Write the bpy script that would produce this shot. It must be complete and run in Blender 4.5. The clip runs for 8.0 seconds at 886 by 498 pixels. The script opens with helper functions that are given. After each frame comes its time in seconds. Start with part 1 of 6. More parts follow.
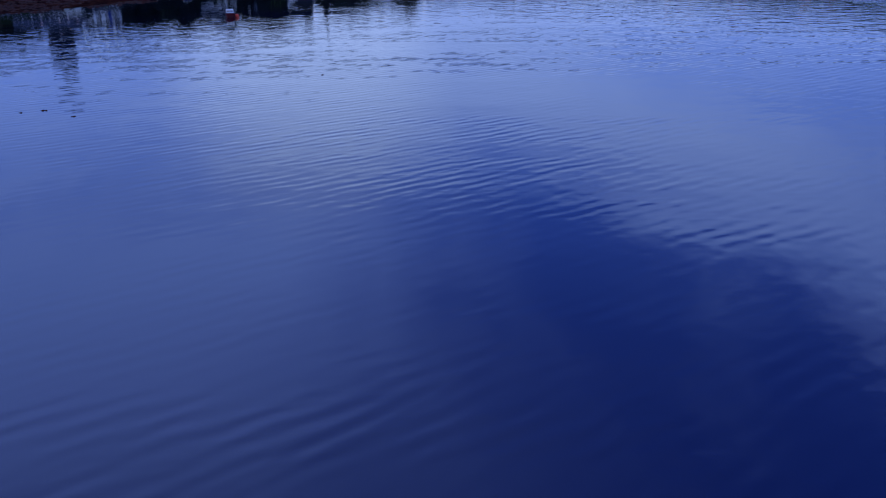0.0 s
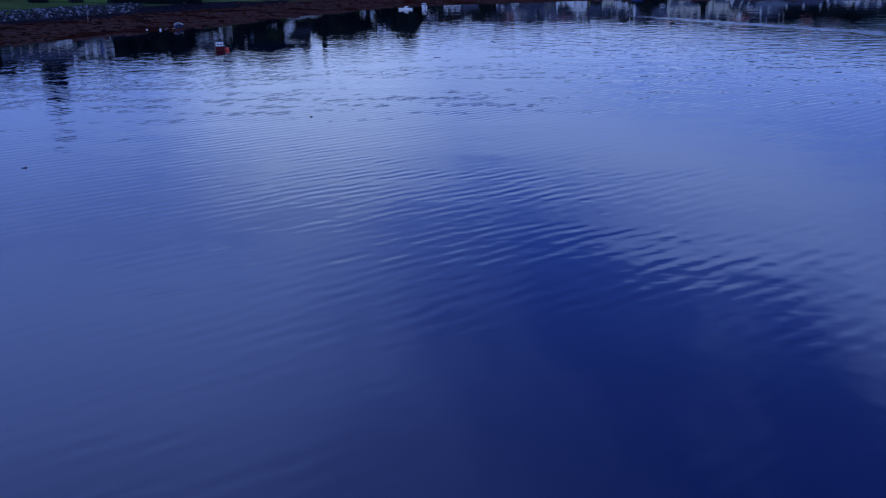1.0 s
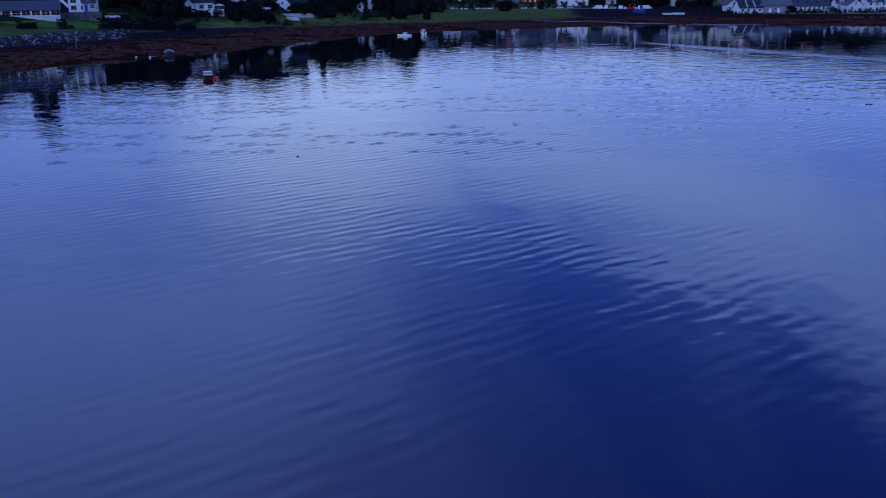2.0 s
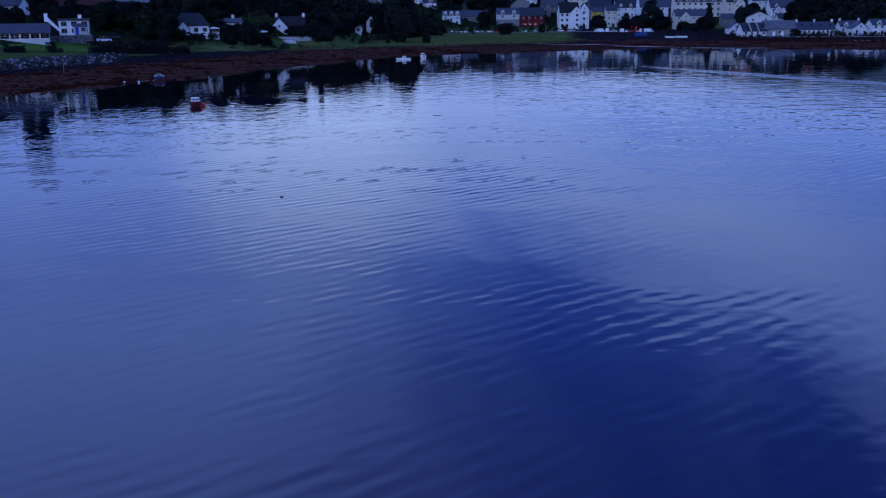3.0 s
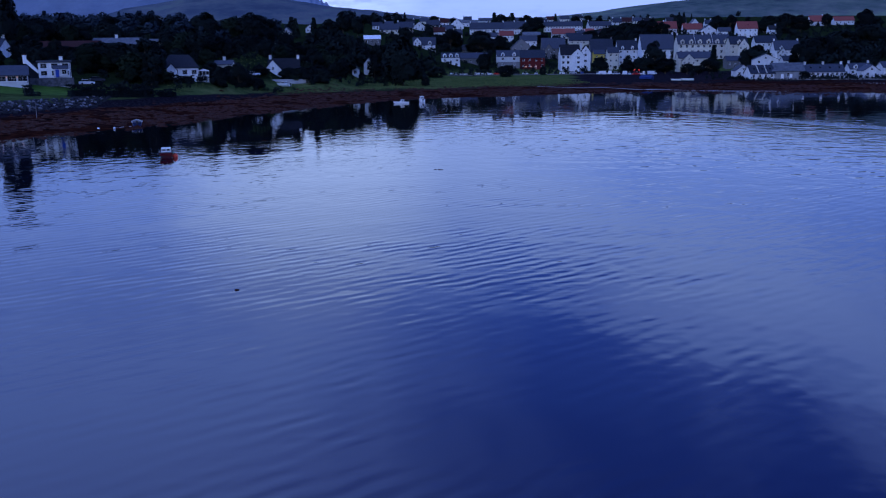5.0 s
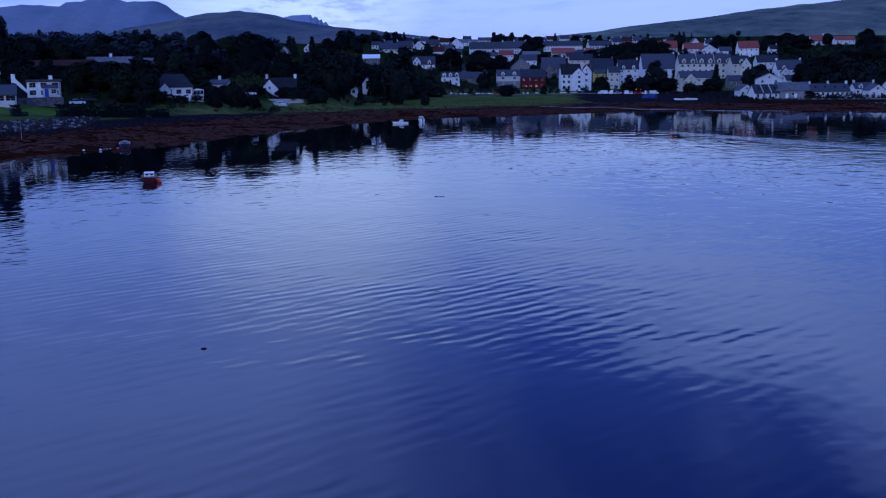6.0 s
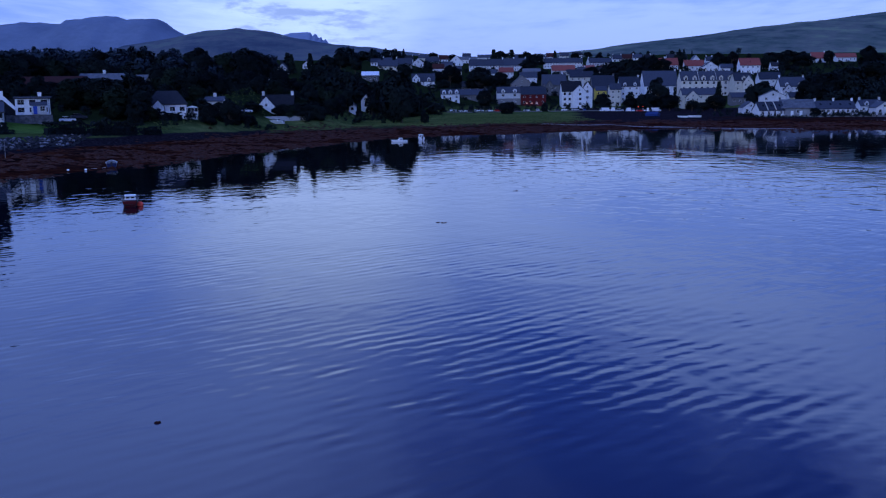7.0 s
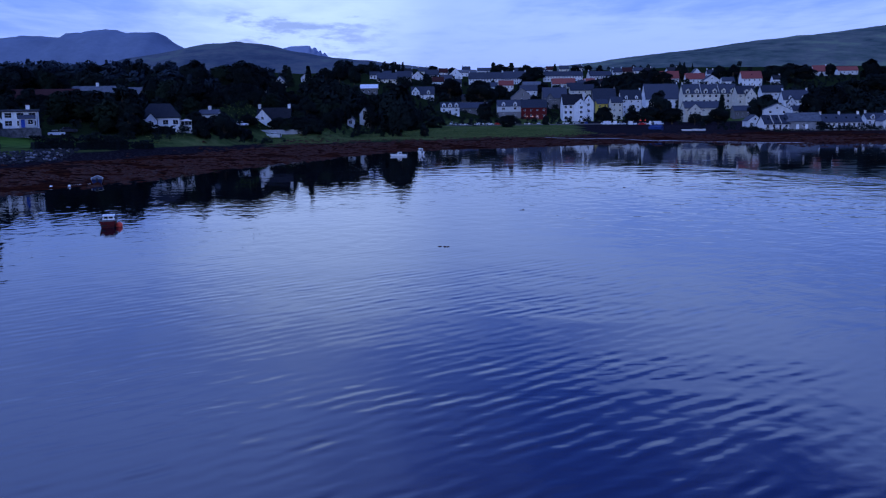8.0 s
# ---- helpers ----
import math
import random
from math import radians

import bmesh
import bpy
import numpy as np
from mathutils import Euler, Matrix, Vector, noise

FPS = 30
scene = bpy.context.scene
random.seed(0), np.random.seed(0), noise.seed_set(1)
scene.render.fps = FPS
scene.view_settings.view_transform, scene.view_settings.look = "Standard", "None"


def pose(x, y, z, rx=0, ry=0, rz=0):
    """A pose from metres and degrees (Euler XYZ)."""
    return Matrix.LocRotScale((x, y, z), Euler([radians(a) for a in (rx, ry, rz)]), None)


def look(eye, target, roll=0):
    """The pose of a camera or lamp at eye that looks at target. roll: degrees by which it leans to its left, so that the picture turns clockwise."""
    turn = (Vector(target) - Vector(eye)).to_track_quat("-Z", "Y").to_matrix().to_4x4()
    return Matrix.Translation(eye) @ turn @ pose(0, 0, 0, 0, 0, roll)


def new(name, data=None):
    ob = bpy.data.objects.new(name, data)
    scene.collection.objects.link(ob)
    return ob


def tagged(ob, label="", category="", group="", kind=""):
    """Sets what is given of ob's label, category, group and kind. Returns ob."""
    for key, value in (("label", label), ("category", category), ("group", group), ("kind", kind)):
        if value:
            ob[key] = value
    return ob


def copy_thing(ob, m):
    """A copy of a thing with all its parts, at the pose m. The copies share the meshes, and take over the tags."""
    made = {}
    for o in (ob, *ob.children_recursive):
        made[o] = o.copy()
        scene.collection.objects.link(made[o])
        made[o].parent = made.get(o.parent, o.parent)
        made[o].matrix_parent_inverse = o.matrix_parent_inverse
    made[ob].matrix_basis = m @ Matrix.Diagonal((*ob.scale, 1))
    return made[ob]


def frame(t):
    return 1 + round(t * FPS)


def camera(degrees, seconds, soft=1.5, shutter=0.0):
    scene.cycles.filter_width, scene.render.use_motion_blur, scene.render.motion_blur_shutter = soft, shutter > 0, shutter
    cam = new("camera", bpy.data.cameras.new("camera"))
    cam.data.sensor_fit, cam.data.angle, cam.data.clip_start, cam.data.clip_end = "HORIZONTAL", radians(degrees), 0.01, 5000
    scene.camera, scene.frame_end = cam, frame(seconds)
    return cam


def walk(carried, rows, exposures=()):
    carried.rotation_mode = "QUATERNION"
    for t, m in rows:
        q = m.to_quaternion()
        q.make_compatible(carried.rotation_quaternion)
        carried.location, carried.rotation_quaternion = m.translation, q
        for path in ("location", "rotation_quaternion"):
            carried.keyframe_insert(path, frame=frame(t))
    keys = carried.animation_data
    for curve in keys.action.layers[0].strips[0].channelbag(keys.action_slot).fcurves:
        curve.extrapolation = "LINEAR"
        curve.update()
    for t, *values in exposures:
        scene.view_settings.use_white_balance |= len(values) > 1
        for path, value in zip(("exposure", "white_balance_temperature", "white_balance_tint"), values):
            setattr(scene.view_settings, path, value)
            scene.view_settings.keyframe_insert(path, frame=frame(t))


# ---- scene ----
# ---- camera and its walk ----
CAM = [
    (0.0, -0.21, 0.00, 12.41, -0.990, -18.194, -0.745),
    (0.5, -0.16, 4.53, 12.35, -1.018, -17.302, -0.739),
    (1.0, -0.12, 8.99, 12.30, -1.046, -16.489, -0.734),
    (2.0, -0.05, 17.67, 12.19, -1.102, -15.035, -0.722),
    (3.0, -0.01, 26.08, 12.09, -1.158, -13.719, -0.711),
    (4.0, 0.00, 34.26, 12.00, -1.213, -12.474, -0.700),
    (5.0, -0.01, 42.26, 11.92, -1.269, -11.275, -0.689),
    (6.0, -0.05, 50.12, 11.85, -1.325, -10.139, -0.678),
    (7.0, -0.12, 57.87, 11.79, -1.380, -9.128, -0.667),
    (7.5, -0.16, 61.72, 11.76, -1.408, -8.700, -0.661),
    (8.0, -0.21, 65.55, 11.74, -1.436, -8.346, -0.656),
]


def eye_pose(x, y, z, yaw, pitch, roll):
    a, b = radians(yaw), radians(pitch)
    ahead = (-math.sin(a) * math.cos(b), math.cos(a) * math.cos(b), math.sin(b))
    return look((x, y, z), (x + ahead[0], y + ahead[1], z + ahead[2]), roll)


cam = camera(50.0, 8.0, soft=1.2)
walk(cam, [(row[0], eye_pose(*row[1:])) for row in CAM], [(0.0, -0.15), (8.0, -0.2)])


# ---- world, sun ----
SUN_ELEVATION, SUN_AZIMUTH = 13.0, 200.0  # degrees; azimuth clockwise from +y


class Nodes:
    """Small helper to write node trees."""

    def __init__(self, tree):
        self.tree = tree
        tree.nodes.clear()

    def add(self, kind, _out=0, **given):
        node = self.tree.nodes.new(kind)
        for key, value in given.items():
            if key.startswith("s_"):
                self.put(node.inputs[key[2:].replace("_", " ")], value)
            else:
                setattr(node, key, value)
        return node

    def put(self, socket, value):
        if isinstance(value, bpy.types.NodeSocket):
            self.tree.links.new(value, socket)
        elif isinstance(value, bpy.types.Node):
            self.tree.links.new(value.outputs[0], socket)
        else:
            socket.default_value = value

    def math(self, op, a, b=0.0, c=0.0, clamp=False):
        node = self.tree.nodes.new("ShaderNodeMath")
        node.operation, node.use_clamp = op, clamp
        for n, value in enumerate((a, b, c)):
            self.put(node.inputs[n], value)
        return node.outputs[0]

    def mix(self, fac, a, b, blend="MIX"):
        node = self.tree.nodes.new("ShaderNodeMix")
        node.data_type, node.blend_type = "RGBA", blend
        self.put(node.inputs[0], fac)
        self.put(node.inputs[6], a)
        self.put(node.inputs[7], b)
        return node.outputs[2]

    def ramp(self, fac, stops, ease="LINEAR"):
        node = self.tree.nodes.new("ShaderNodeValToRGB")
        node.color_ramp.interpolation = ease
        els = node.color_ramp.elements
        while len(els) < len(stops):
            els.new(0.5)
        for el, (at, colour) in zip(els, stops):
            el.position = at
            el.color = colour if len(colour) == 4 else (*colour, 1)
        self.put(node.inputs[0], fac)
        return node.outputs[0]

    def noise(self, vector, scale, detail=4.0, rough=0.55, out=0, distortion=0.0):
        node = self.tree.nodes.new("ShaderNodeTexNoise")
        if vector is not None:
            self.put(node.inputs["Vector"], vector)
        node.inputs["Scale"].default_value = scale
        node.inputs["Detail"].default_value = detail
        node.inputs["Roughness"].default_value = rough
        node.inputs["Distortion"].default_value = distortion
        return node.outputs[out]

    def mapping(self, vector, loc=(0, 0, 0), rot=(0, 0, 0), scale=(1, 1, 1)):
        node = self.tree.nodes.new("ShaderNodeMapping")
        self.put(node.inputs["Vector"], vector)
        node.inputs["Location"].default_value = loc
        node.inputs["Rotation"].default_value = [radians(a) for a in rot]
        node.inputs["Scale"].default_value = scale
        return node.outputs[0]


def grey(v):
    return (v, v, v, 1)


world = bpy.data.worlds.new("dusk_sky")
scene.world = world
world.use_nodes = True
W = Nodes(world.node_tree)
sky = W.add("ShaderNodeTexSky", sky_type="NISHITA", sun_disc=False, sun_elevation=radians(SUN_ELEVATION), sun_rotation=radians(SUN_AZIMUTH))
where = W.add("ShaderNodeTexCoord").outputs["Generated"]
split = W.add("ShaderNodeSeparateXYZ")
W.put(split.inputs[0], where)
up = W.math("MAXIMUM", split.outputs[2], 0.0)
lift = W.math("ADD", up, 0.02)
flat = W.add("ShaderNodeCombineXYZ")
W.put(flat.inputs[0], W.math("DIVIDE", split.outputs[0], lift))
W.put(flat.inputs[1], W.math("DIVIDE", split.outputs[1], lift))


def along(x, y, z):
    node = W.add("ShaderNodeVectorMath", operation="DOT_PRODUCT")
    W.put(node.inputs[0], where)
    node.inputs[1].default_value = (x, y, z)
    return node.outputs["Value"]


def step(value, a, b):
    node = W.add("ShaderNodeMapRange", interpolation_type="SMOOTHSTEP")
    for key, v in zip(("Value", "From Min", "From Max"), (value, a, b)):
        W.put(node.inputs[key], v)
    return node.outputs[0]


# places on the cloud sheet: s across its bands, t along them
big = W.noise(W.mapping(flat.outputs[0], loc=(1.3, 0.4, 0), rot=(0, 0, -16), scale=(1.0, 0.45, 1)), 0.9, 3.0, 0.5)
fine = W.noise(W.mapping(flat.outputs[0], loc=(4.1, 2.2, 0), rot=(0, 0, -20), scale=(1.0, 0.40, 1)), 2.0, 6.0, 0.58, distortion=0.3)
cut = W.add("ShaderNodeSeparateXYZ")
W.put(cut.inputs[0], flat.outputs[0])
warp = W.math("ADD", W.math("MULTIPLY", W.math("SUBTRACT", big, 0.5), 0.75), W.math("MULTIPLY", W.math("SUBTRACT", fine, 0.5), 0.60))
across = W.math("ADD", W.math("MULTIPLY_ADD", cut.outputs[0], 0.96, W.math("MULTIPLY", cut.outputs[1], 0.28)), warp)
length = W.math("ADD", W.math("MULTIPLY_ADD", cut.outputs[0], -0.28, W.math("MULTIPLY", cut.outputs[1], 0.96)), W.math("MULTIPLY", warp, 1.5))


def band(value, a, b, c, d):
    return W.math("MULTIPLY", step(value, a, b), step(value, d, c))


# a clear gap between two banks of cloud, a thinner one to the east and thin cloud to the west
wide = W.math("MULTIPLY", step(length, 3.2, 1.5), 0.48)
gap = W.math("MULTIPLY", W.math("MULTIPLY", step(W.math("ADD", across, wide), 0.22, 1.50), step(W.math("ADD", across, W.math("MULTIPLY", wide, 0.15)), 2.20, 1.35)), step(length, 5.2, 2.9))
thin_east = W.math("MULTIPLY", band(across, 2.0, 3.7, 5.0, 9.0), step(length, 9.5, 6.5))
thin_west = W.math("MULTIPLY", band(length, 2.5, 3.7, 8.0, 13.0), step(across, 1.1, 0.4))
cover = W.math("SUBTRACT", 0.82, W.math("MULTIPLY", gap, 0.72))
cover = W.math("SUBTRACT", cover, W.math("ADD", W.math("MULTIPLY", thin_east, 0.48), W.math("MULTIPLY", thin_west, 0.37)))
cover = W.math("ADD", cover, W.math("MULTIPLY", W.math("SUBTRACT", fine, 0.5), 0.75))
low_streak = W.noise(W.mapping(where, loc=(0.3, 0.0, 0.1), scale=(2.0, 2.0, 24.0)), 1.5, 6.0, 0.62, distortion=0.3)
cover = W.math("ADD", cover, W.math("MULTIPLY", W.math("SUBTRACT", low_streak, 0.52), W.math("MULTIPLY", step(up, 0.16, 0.05), 1.4)))
cloud = W.ramp(cover, [(0.05, grey(0)), (0.85, grey(1))], "EASE")
# blue above, paler towards the horizon; glow where the sun has gone down behind the bank
clear = W.ramp(up, [(0.0, (0.17, 0.32, 0.92)), (0.10, (0.13, 0.28, 0.98)), (0.20, (0.090, 0.24, 1.02)), (0.29, (0.040, 0.14, 0.84)), (0.42, (0.035, 0.11, 0.72)), (1.0, (0.03, 0.09, 0.55))])
cloudy = W.ramp(up, [(0.0, (0.29, 0.44, 1.02)), (0.10, (0.40, 0.55, 1.10)), (0.20, (0.44, 0.61, 1.26)), (0.31, (0.42, 0.64, 1.56)), (0.42, (0.52, 0.77, 1.9)), (0.60, (0.43, 0.63, 1.56)), (1.0, (0.17, 0.31, 0.92))])
air = W.mix(cloud, clear, cloudy)
glow = W.math("MULTIPLY", step(along(-0.1250, 0.9830, 0.1350), 0.986, 0.9995), W.math("ADD", W.math("MULTIPLY", fine, 0.9), 0.15))
air = W.mix(glow, air, (0.76, 0.93, 1.42, 1))
# small ragged clouds low over the hills
puff = W.noise(W.mapping(where, loc=(1.7, 0.2, 0.5), scale=(4.5, 4.5, 17.0)), 2.4, 5.0, 0.6)
air = W.mix(W.math("MULTIPLY", W.math("MULTIPLY", step(puff, 0.49, 0.60), W.math("MULTIPLY", step(up, 0.108, 0.092), step(along(-0.166, 0.982, 0.084), 0.986, 0.996))), 0.70), air, (0.16, 0.26, 0.64, 1))
air = W.mix(1.0, air, (0.885, 0.99, 1.19, 1), "MULTIPLY")
air = W.mix(0.02, air, sky.outputs[0])
back = W.add("ShaderNodeBackground")
W.put(back.inputs[0], air)
back.inputs[1].default_value = 1.0
W.put(W.add("ShaderNodeOutputWorld").inputs[0], back)

# soft lamp from behind the camera, added to lift the house fronts
sun = new("sun", bpy.data.lights.new("sun", "SUN"))
sun.data.energy, sun.data.angle, sun.data.color = 0.60, radians(30), (0.27, 0.48, 1.0)
_a, _e = radians(SUN_AZIMUTH), radians(SUN_ELEVATION)
sun.matrix_world = look((0, 0, 300), (-math.sin(_a) * math.cos(_e) * 9, -math.cos(_a) * math.cos(_e) * 9, 300 - math.sin(_e) * 9))


# ---- materials ----
def material(name):
    m = bpy.data.materials.new(name)
    m.use_nodes = True
    n = Nodes(m.node_tree)
    shader = n.add("ShaderNodeBsdfPrincipled")
    n.put(n.add("ShaderNodeOutputMaterial").inputs[0], shader)
    return m, n, shader


def world_place(n):
    return n.add("ShaderNodeNewGeometry").outputs["Position"]


def bump(n, shader, height, strength, distance):
    node = n.add("ShaderNodeBump")
    node.inputs["Strength"].default_value, node.inputs["Distance"].default_value = strength, distance
    n.put(node.inputs["Height"], height)
    n.put(shader.inputs["Normal"], node)


def mottled(name, dark, light, size, rough=0.85, grain=0.4, relief=0.02, island=0.0, stain=None):
    """A rough surface with broad stains and fine grain, sizes in metres; island: how far each thing differs."""
    m, n, shader = material(name)
    at = world_place(n)
    broad = n.noise(at, 1.0 / size, 3.0, 0.5)
    fine = n.noise(at, 9.0 / size, 5.0, 0.65)
    fac = n.math("ADD", n.math("MULTIPLY", broad, 1.0 - grain), n.math("MULTIPLY", fine, grain))
    if island:
        chance = n.add("ShaderNodeObjectInfo").outputs["Random"]
        fac = n.math("ADD", fac, n.math("MULTIPLY", n.math("SUBTRACT", chance, 0.5), island))
    colour = n.ramp(fac, [(0.3, dark), (0.7, light)])
    if stain:
        streak = n.noise(n.mapping(at, scale=(1, 1, 0.15)), 2.5 / size, 4.0, 0.6)
        colour = n.mix(n.ramp(streak, [(0.52, grey(0)), (0.72, grey(0.6))]), colour, (*stain, 1))
    n.put(shader.inputs["Base Color"], colour)
    n.put(shader.inputs["Roughness"], n.ramp(fine, [(0.2, grey(rough - 0.1)), (0.8, grey(min(rough + 0.1, 1)))]))
    shader.inputs["Specular IOR Level"].default_value = 0.12 if rough < 0.7 else 0.03
    if relief:
        bump(n, shader, fine, 0.6, relief)
    return m


def plain(name, colour, rough=0.5, metal=0.0, vary=0.15):
    m, n, shader = material(name)
    f = n.noise(world_place(n), 6.0, 4.0, 0.6)
    lo = tuple(c * (1 - vary) for c in colour)
    hi = tuple(min(c * (1 + vary), 1) for c in colour)
    n.put(shader.inputs["Base Color"], n.ramp(f, [(0.3, lo), (0.7, hi)]))
    shader.inputs["Roughness"].default_value, shader.inputs["Metallic"].default_value = rough, metal
    shader.inputs["Specular IOR Level"].default_value = 0.15
    return m


def make_water():
    """Sheltered sea water: trains of small wind waves in patches, dying out towards the land, a ruffled strip and a breeze streak."""
    m, n, shader = material("sea_water")
    at = world_place(n)
    xyz = n.add("ShaderNodeSeparateXYZ")
    n.put(xyz.inputs[0], at)

    def ease(value, a, b, lo=0.0, hi=1.0):
        node = n.add("ShaderNodeMapRange", interpolation_type="SMOOTHSTEP")
        for key, v in zip(("Value", "From Min", "From Max", "To Min", "To Max"), (value, a, b, lo, hi)):
            n.put(node.inputs[key], v)
        return node.outputs[0]

    def train(turn, length, wander, seed):
        wave = n.add("ShaderNodeTexWave", wave_type="BANDS", bands_direction="Y", wave_profile="SIN")
        n.put(wave.inputs["Vector"], n.mapping(at, loc=(seed, seed * 2, 0), rot=(0, 0, -turn)))
        for key, v in (("Scale", 0.314 / length), ("Distortion", wander), ("Detail", 2.0), ("Detail Scale", 0.7), ("Detail Roughness", 0.5)):
            wave.inputs[key].default_value = v
        return n.math("SUBTRACT", wave.outputs[1], 0.5)

    slow = n.noise(n.mapping(at, rot=(0, 0, -30), scale=(0.030, 0.055, 1)), 1.0, 3.0, 0.55)
    tuft = n.noise(n.mapping(at, rot=(0, 0, -36), scale=(0.14, 0.24, 1)), 1.0, 3.0, 0.6)
    patch = n.math("MULTIPLY", ease(slow, 0.36, 0.56, 0.26, 1.0), ease(tuft, 0.36, 0.60, 0.22, 1.12))
    wob = n.math("MULTIPLY", n.math("SUBTRACT", slow, 0.5), 120.0)
    inland = n.math("ADD", xyz.outputs[1], wob)
    coast = n.math("ADD", inland, n.math("MULTIPLY", n.math("MAXIMUM", n.math("MULTIPLY", xyz.outputs[0], -1.0), 0.0), 1.0))
    open_water = n.math("MULTIPLY", n.math("MULTIPLY", n.math("MULTIPLY", ease(inland, 172.0, 104.0, 0.0, 1.0), ease(xyz.outputs[0], 10.0, 26.0, 1.0, 0.68)), ease(xyz.outputs[1], 52.0, 104.0, 0.55, 1.15)), ease(n.math("ADD", xyz.outputs[0], n.math("MULTIPLY", wob, 0.35)), -16.0, 5.0, 0.62, 1.0))
    waves = n.math("ADD", n.math("ADD", n.math("MULTIPLY", train(30.0, 0.92, 3.6, 3.0), 0.0055), n.math("MULTIPLY", train(38.0, 1.10, 3.2, 8.0), 0.0135)),
                   n.math("MULTIPLY", train(47.0, 0.74, 4.0, 14.0), 0.0040))
    # short broken crests between the trains
    for turn, size, seed, tall in ((-36, (0.30, 0.90, 1), 2.0, 0.014), (-44, (0.50, 1.35, 1), 9.0, 0.009)):
        crest = n.math("SUBTRACT", n.noise(n.mapping(at, loc=(seed, 0, 0), rot=(0, 0, turn), scale=size), 1.0, 1.0, 0.5), 0.5)
        waves = n.math("ADD", waves, n.math("MULTIPLY", crest, tall))
    high = n.math("MULTIPLY", n.math("MULTIPLY", waves, patch), open_water)
    # ruffled water off the town and a narrow breeze streak
    east = ease(n.math("ADD", xyz.outputs[0], n.math("MULTIPLY", wob, 0.5)), -25.0, 30.0)
    ruffled = n.math("MULTIPLY", n.math("MULTIPLY", east, ease(inland, 90.0, 150.0, 0.35, 1.0)), ease(n.math("ADD", xyz.outputs[1], n.math("MULTIPLY", wob, 0.4)), 208.0, 168.0))
    flecked = n.math("MULTIPLY", n.math("MULTIPLY", ease(inland, 110.0, 190.0), ease(coast, 240.0, 198.0, 0.03, 1.0)), ease(slow, 0.36, 0.60, 0.05, 0.22))
    fine = n.math("SUBTRACT", n.noise(n.mapping(at, rot=(0, 0, -20), scale=(0.9, 2.2, 1)), 1.0, 2.0, 0.5), 0.5)
    high = n.math("ADD", high, n.math("MULTIPLY", n.math("MULTIPLY", fine, flecked), 0.035))
    short = n.math("SUBTRACT", n.noise(n.mapping(at, rot=(0, 0, -24), scale=(0.30, 0.30, 1)), 1.0, 2.0, 0.5), 0.5)
    high = n.math("ADD", high, n.math("MULTIPLY", n.math("MULTIPLY", short, ruffled), 0.080))
    # longer low waves, which show where the view grazes the water; they die out towards the land
    calm = n.math("MULTIPLY", ease(xyz.outputs[1], 60.0, 150.0, 0.30, 1.0), n.math("MAXIMUM", ease(coast, 272.0, 190.0, 0.05, 1.0), n.math("MULTIPLY", ease(xyz.outputs[0], -14.0, -44.0), ease(coast, 300.0, 255.0, 0.34, 0.85))))
    calm = n.math("MULTIPLY", n.math("MULTIPLY", calm, ease(slow, 0.36, 0.58, 0.55, 1.0)), ease(n.math("ADD", xyz.outputs[0], n.math("MULTIPLY", wob, 0.3)), 20.0, 55.0, 1.0, 0.42))
    for turn, size, seed, tall in ((-12, (0.52, 0.33, 1), 4.0, 0.034), (-24, (0.95, 0.65, 1), 11.0, 0.018)):
        roll = n.math("SUBTRACT", n.noise(n.mapping(at, loc=(seed, 0, 0), rot=(0, 0, turn), scale=size), 1.0, 1.0, 0.5), 0.5)
        high = n.math("ADD", high, n.math("MULTIPLY", n.math("MULTIPLY", roll, calm), tall))
    # broad flat waves that break up the edge of the reflected land
    broad = n.math("MULTIPLY", n.math("MULTIPLY", ease(inland, 185.0, 235.0), ease(coast, 345.0, 262.0, 0.22, 1.0)), ease(xyz.outputs[0], -40.0, 0.0, 0.30, 1.0))
    for turn, size, seed, tall in ((-4, (0.11, 0.17, 1), 6.0, 0.026), (7, (0.22, 0.30, 1), 21.0, 0.018)):
        roll = n.math("SUBTRACT", n.noise(n.mapping(at, loc=(seed, 0, 0), rot=(0, 0, turn), scale=size), 1.0, 1.0, 0.5), 0.5)
        high = n.math("ADD", high, n.math("MULTIPLY", n.math("MULTIPLY", roll, broad), tall))
    # short steep waves off the town
    choppy = n.math("MULTIPLY", n.math("MULTIPLY", ease(inland, 160.0, 205.0), ease(n.math("ADD", xyz.outputs[1], n.math("MULTIPLY", wob, 0.3)), 252.0, 205.0)), ease(xyz.outputs[0], -22.0, 10.0))
    chop = n.math("SUBTRACT", n.noise(n.mapping(at, loc=(31, 0, 0), rot=(0, 0, -14), scale=(0.34, 0.30, 1)), 1.0, 1.0, 0.5), 0.5)
    high = n.math("ADD", high, n.math("MULTIPLY", n.math("MULTIPLY", chop, choppy), 0.048))
    line = n.mapping(at, loc=(0, 0, 0), rot=(0, 0, 67.57))
    cut = n.add("ShaderNodeSeparateXYZ")
    n.put(cut.inputs[0], line)
    off = n.math("ABSOLUTE", n.math("ADD", n.math("SUBTRACT", cut.outputs[1], 146.73), n.math("MULTIPLY", n.math("SUBTRACT", tuft, 0.5), 6.0)))
    streak = n.math("MULTIPLY", ease(off, 4.2, 0.0), ease(xyz.outputs[0], 48.0, 72.0))
    high = n.math("ADD", high, n.math("MULTIPLY", n.noise(at, 3.0, 3.0, 0.6), n.math("MULTIPLY", streak, 0.034)))
    swell = n.noise(n.mapping(at, rot=(0, 0, -10), scale=(0.05, 0.12, 1)), 1.0, 1.0, 0.4)
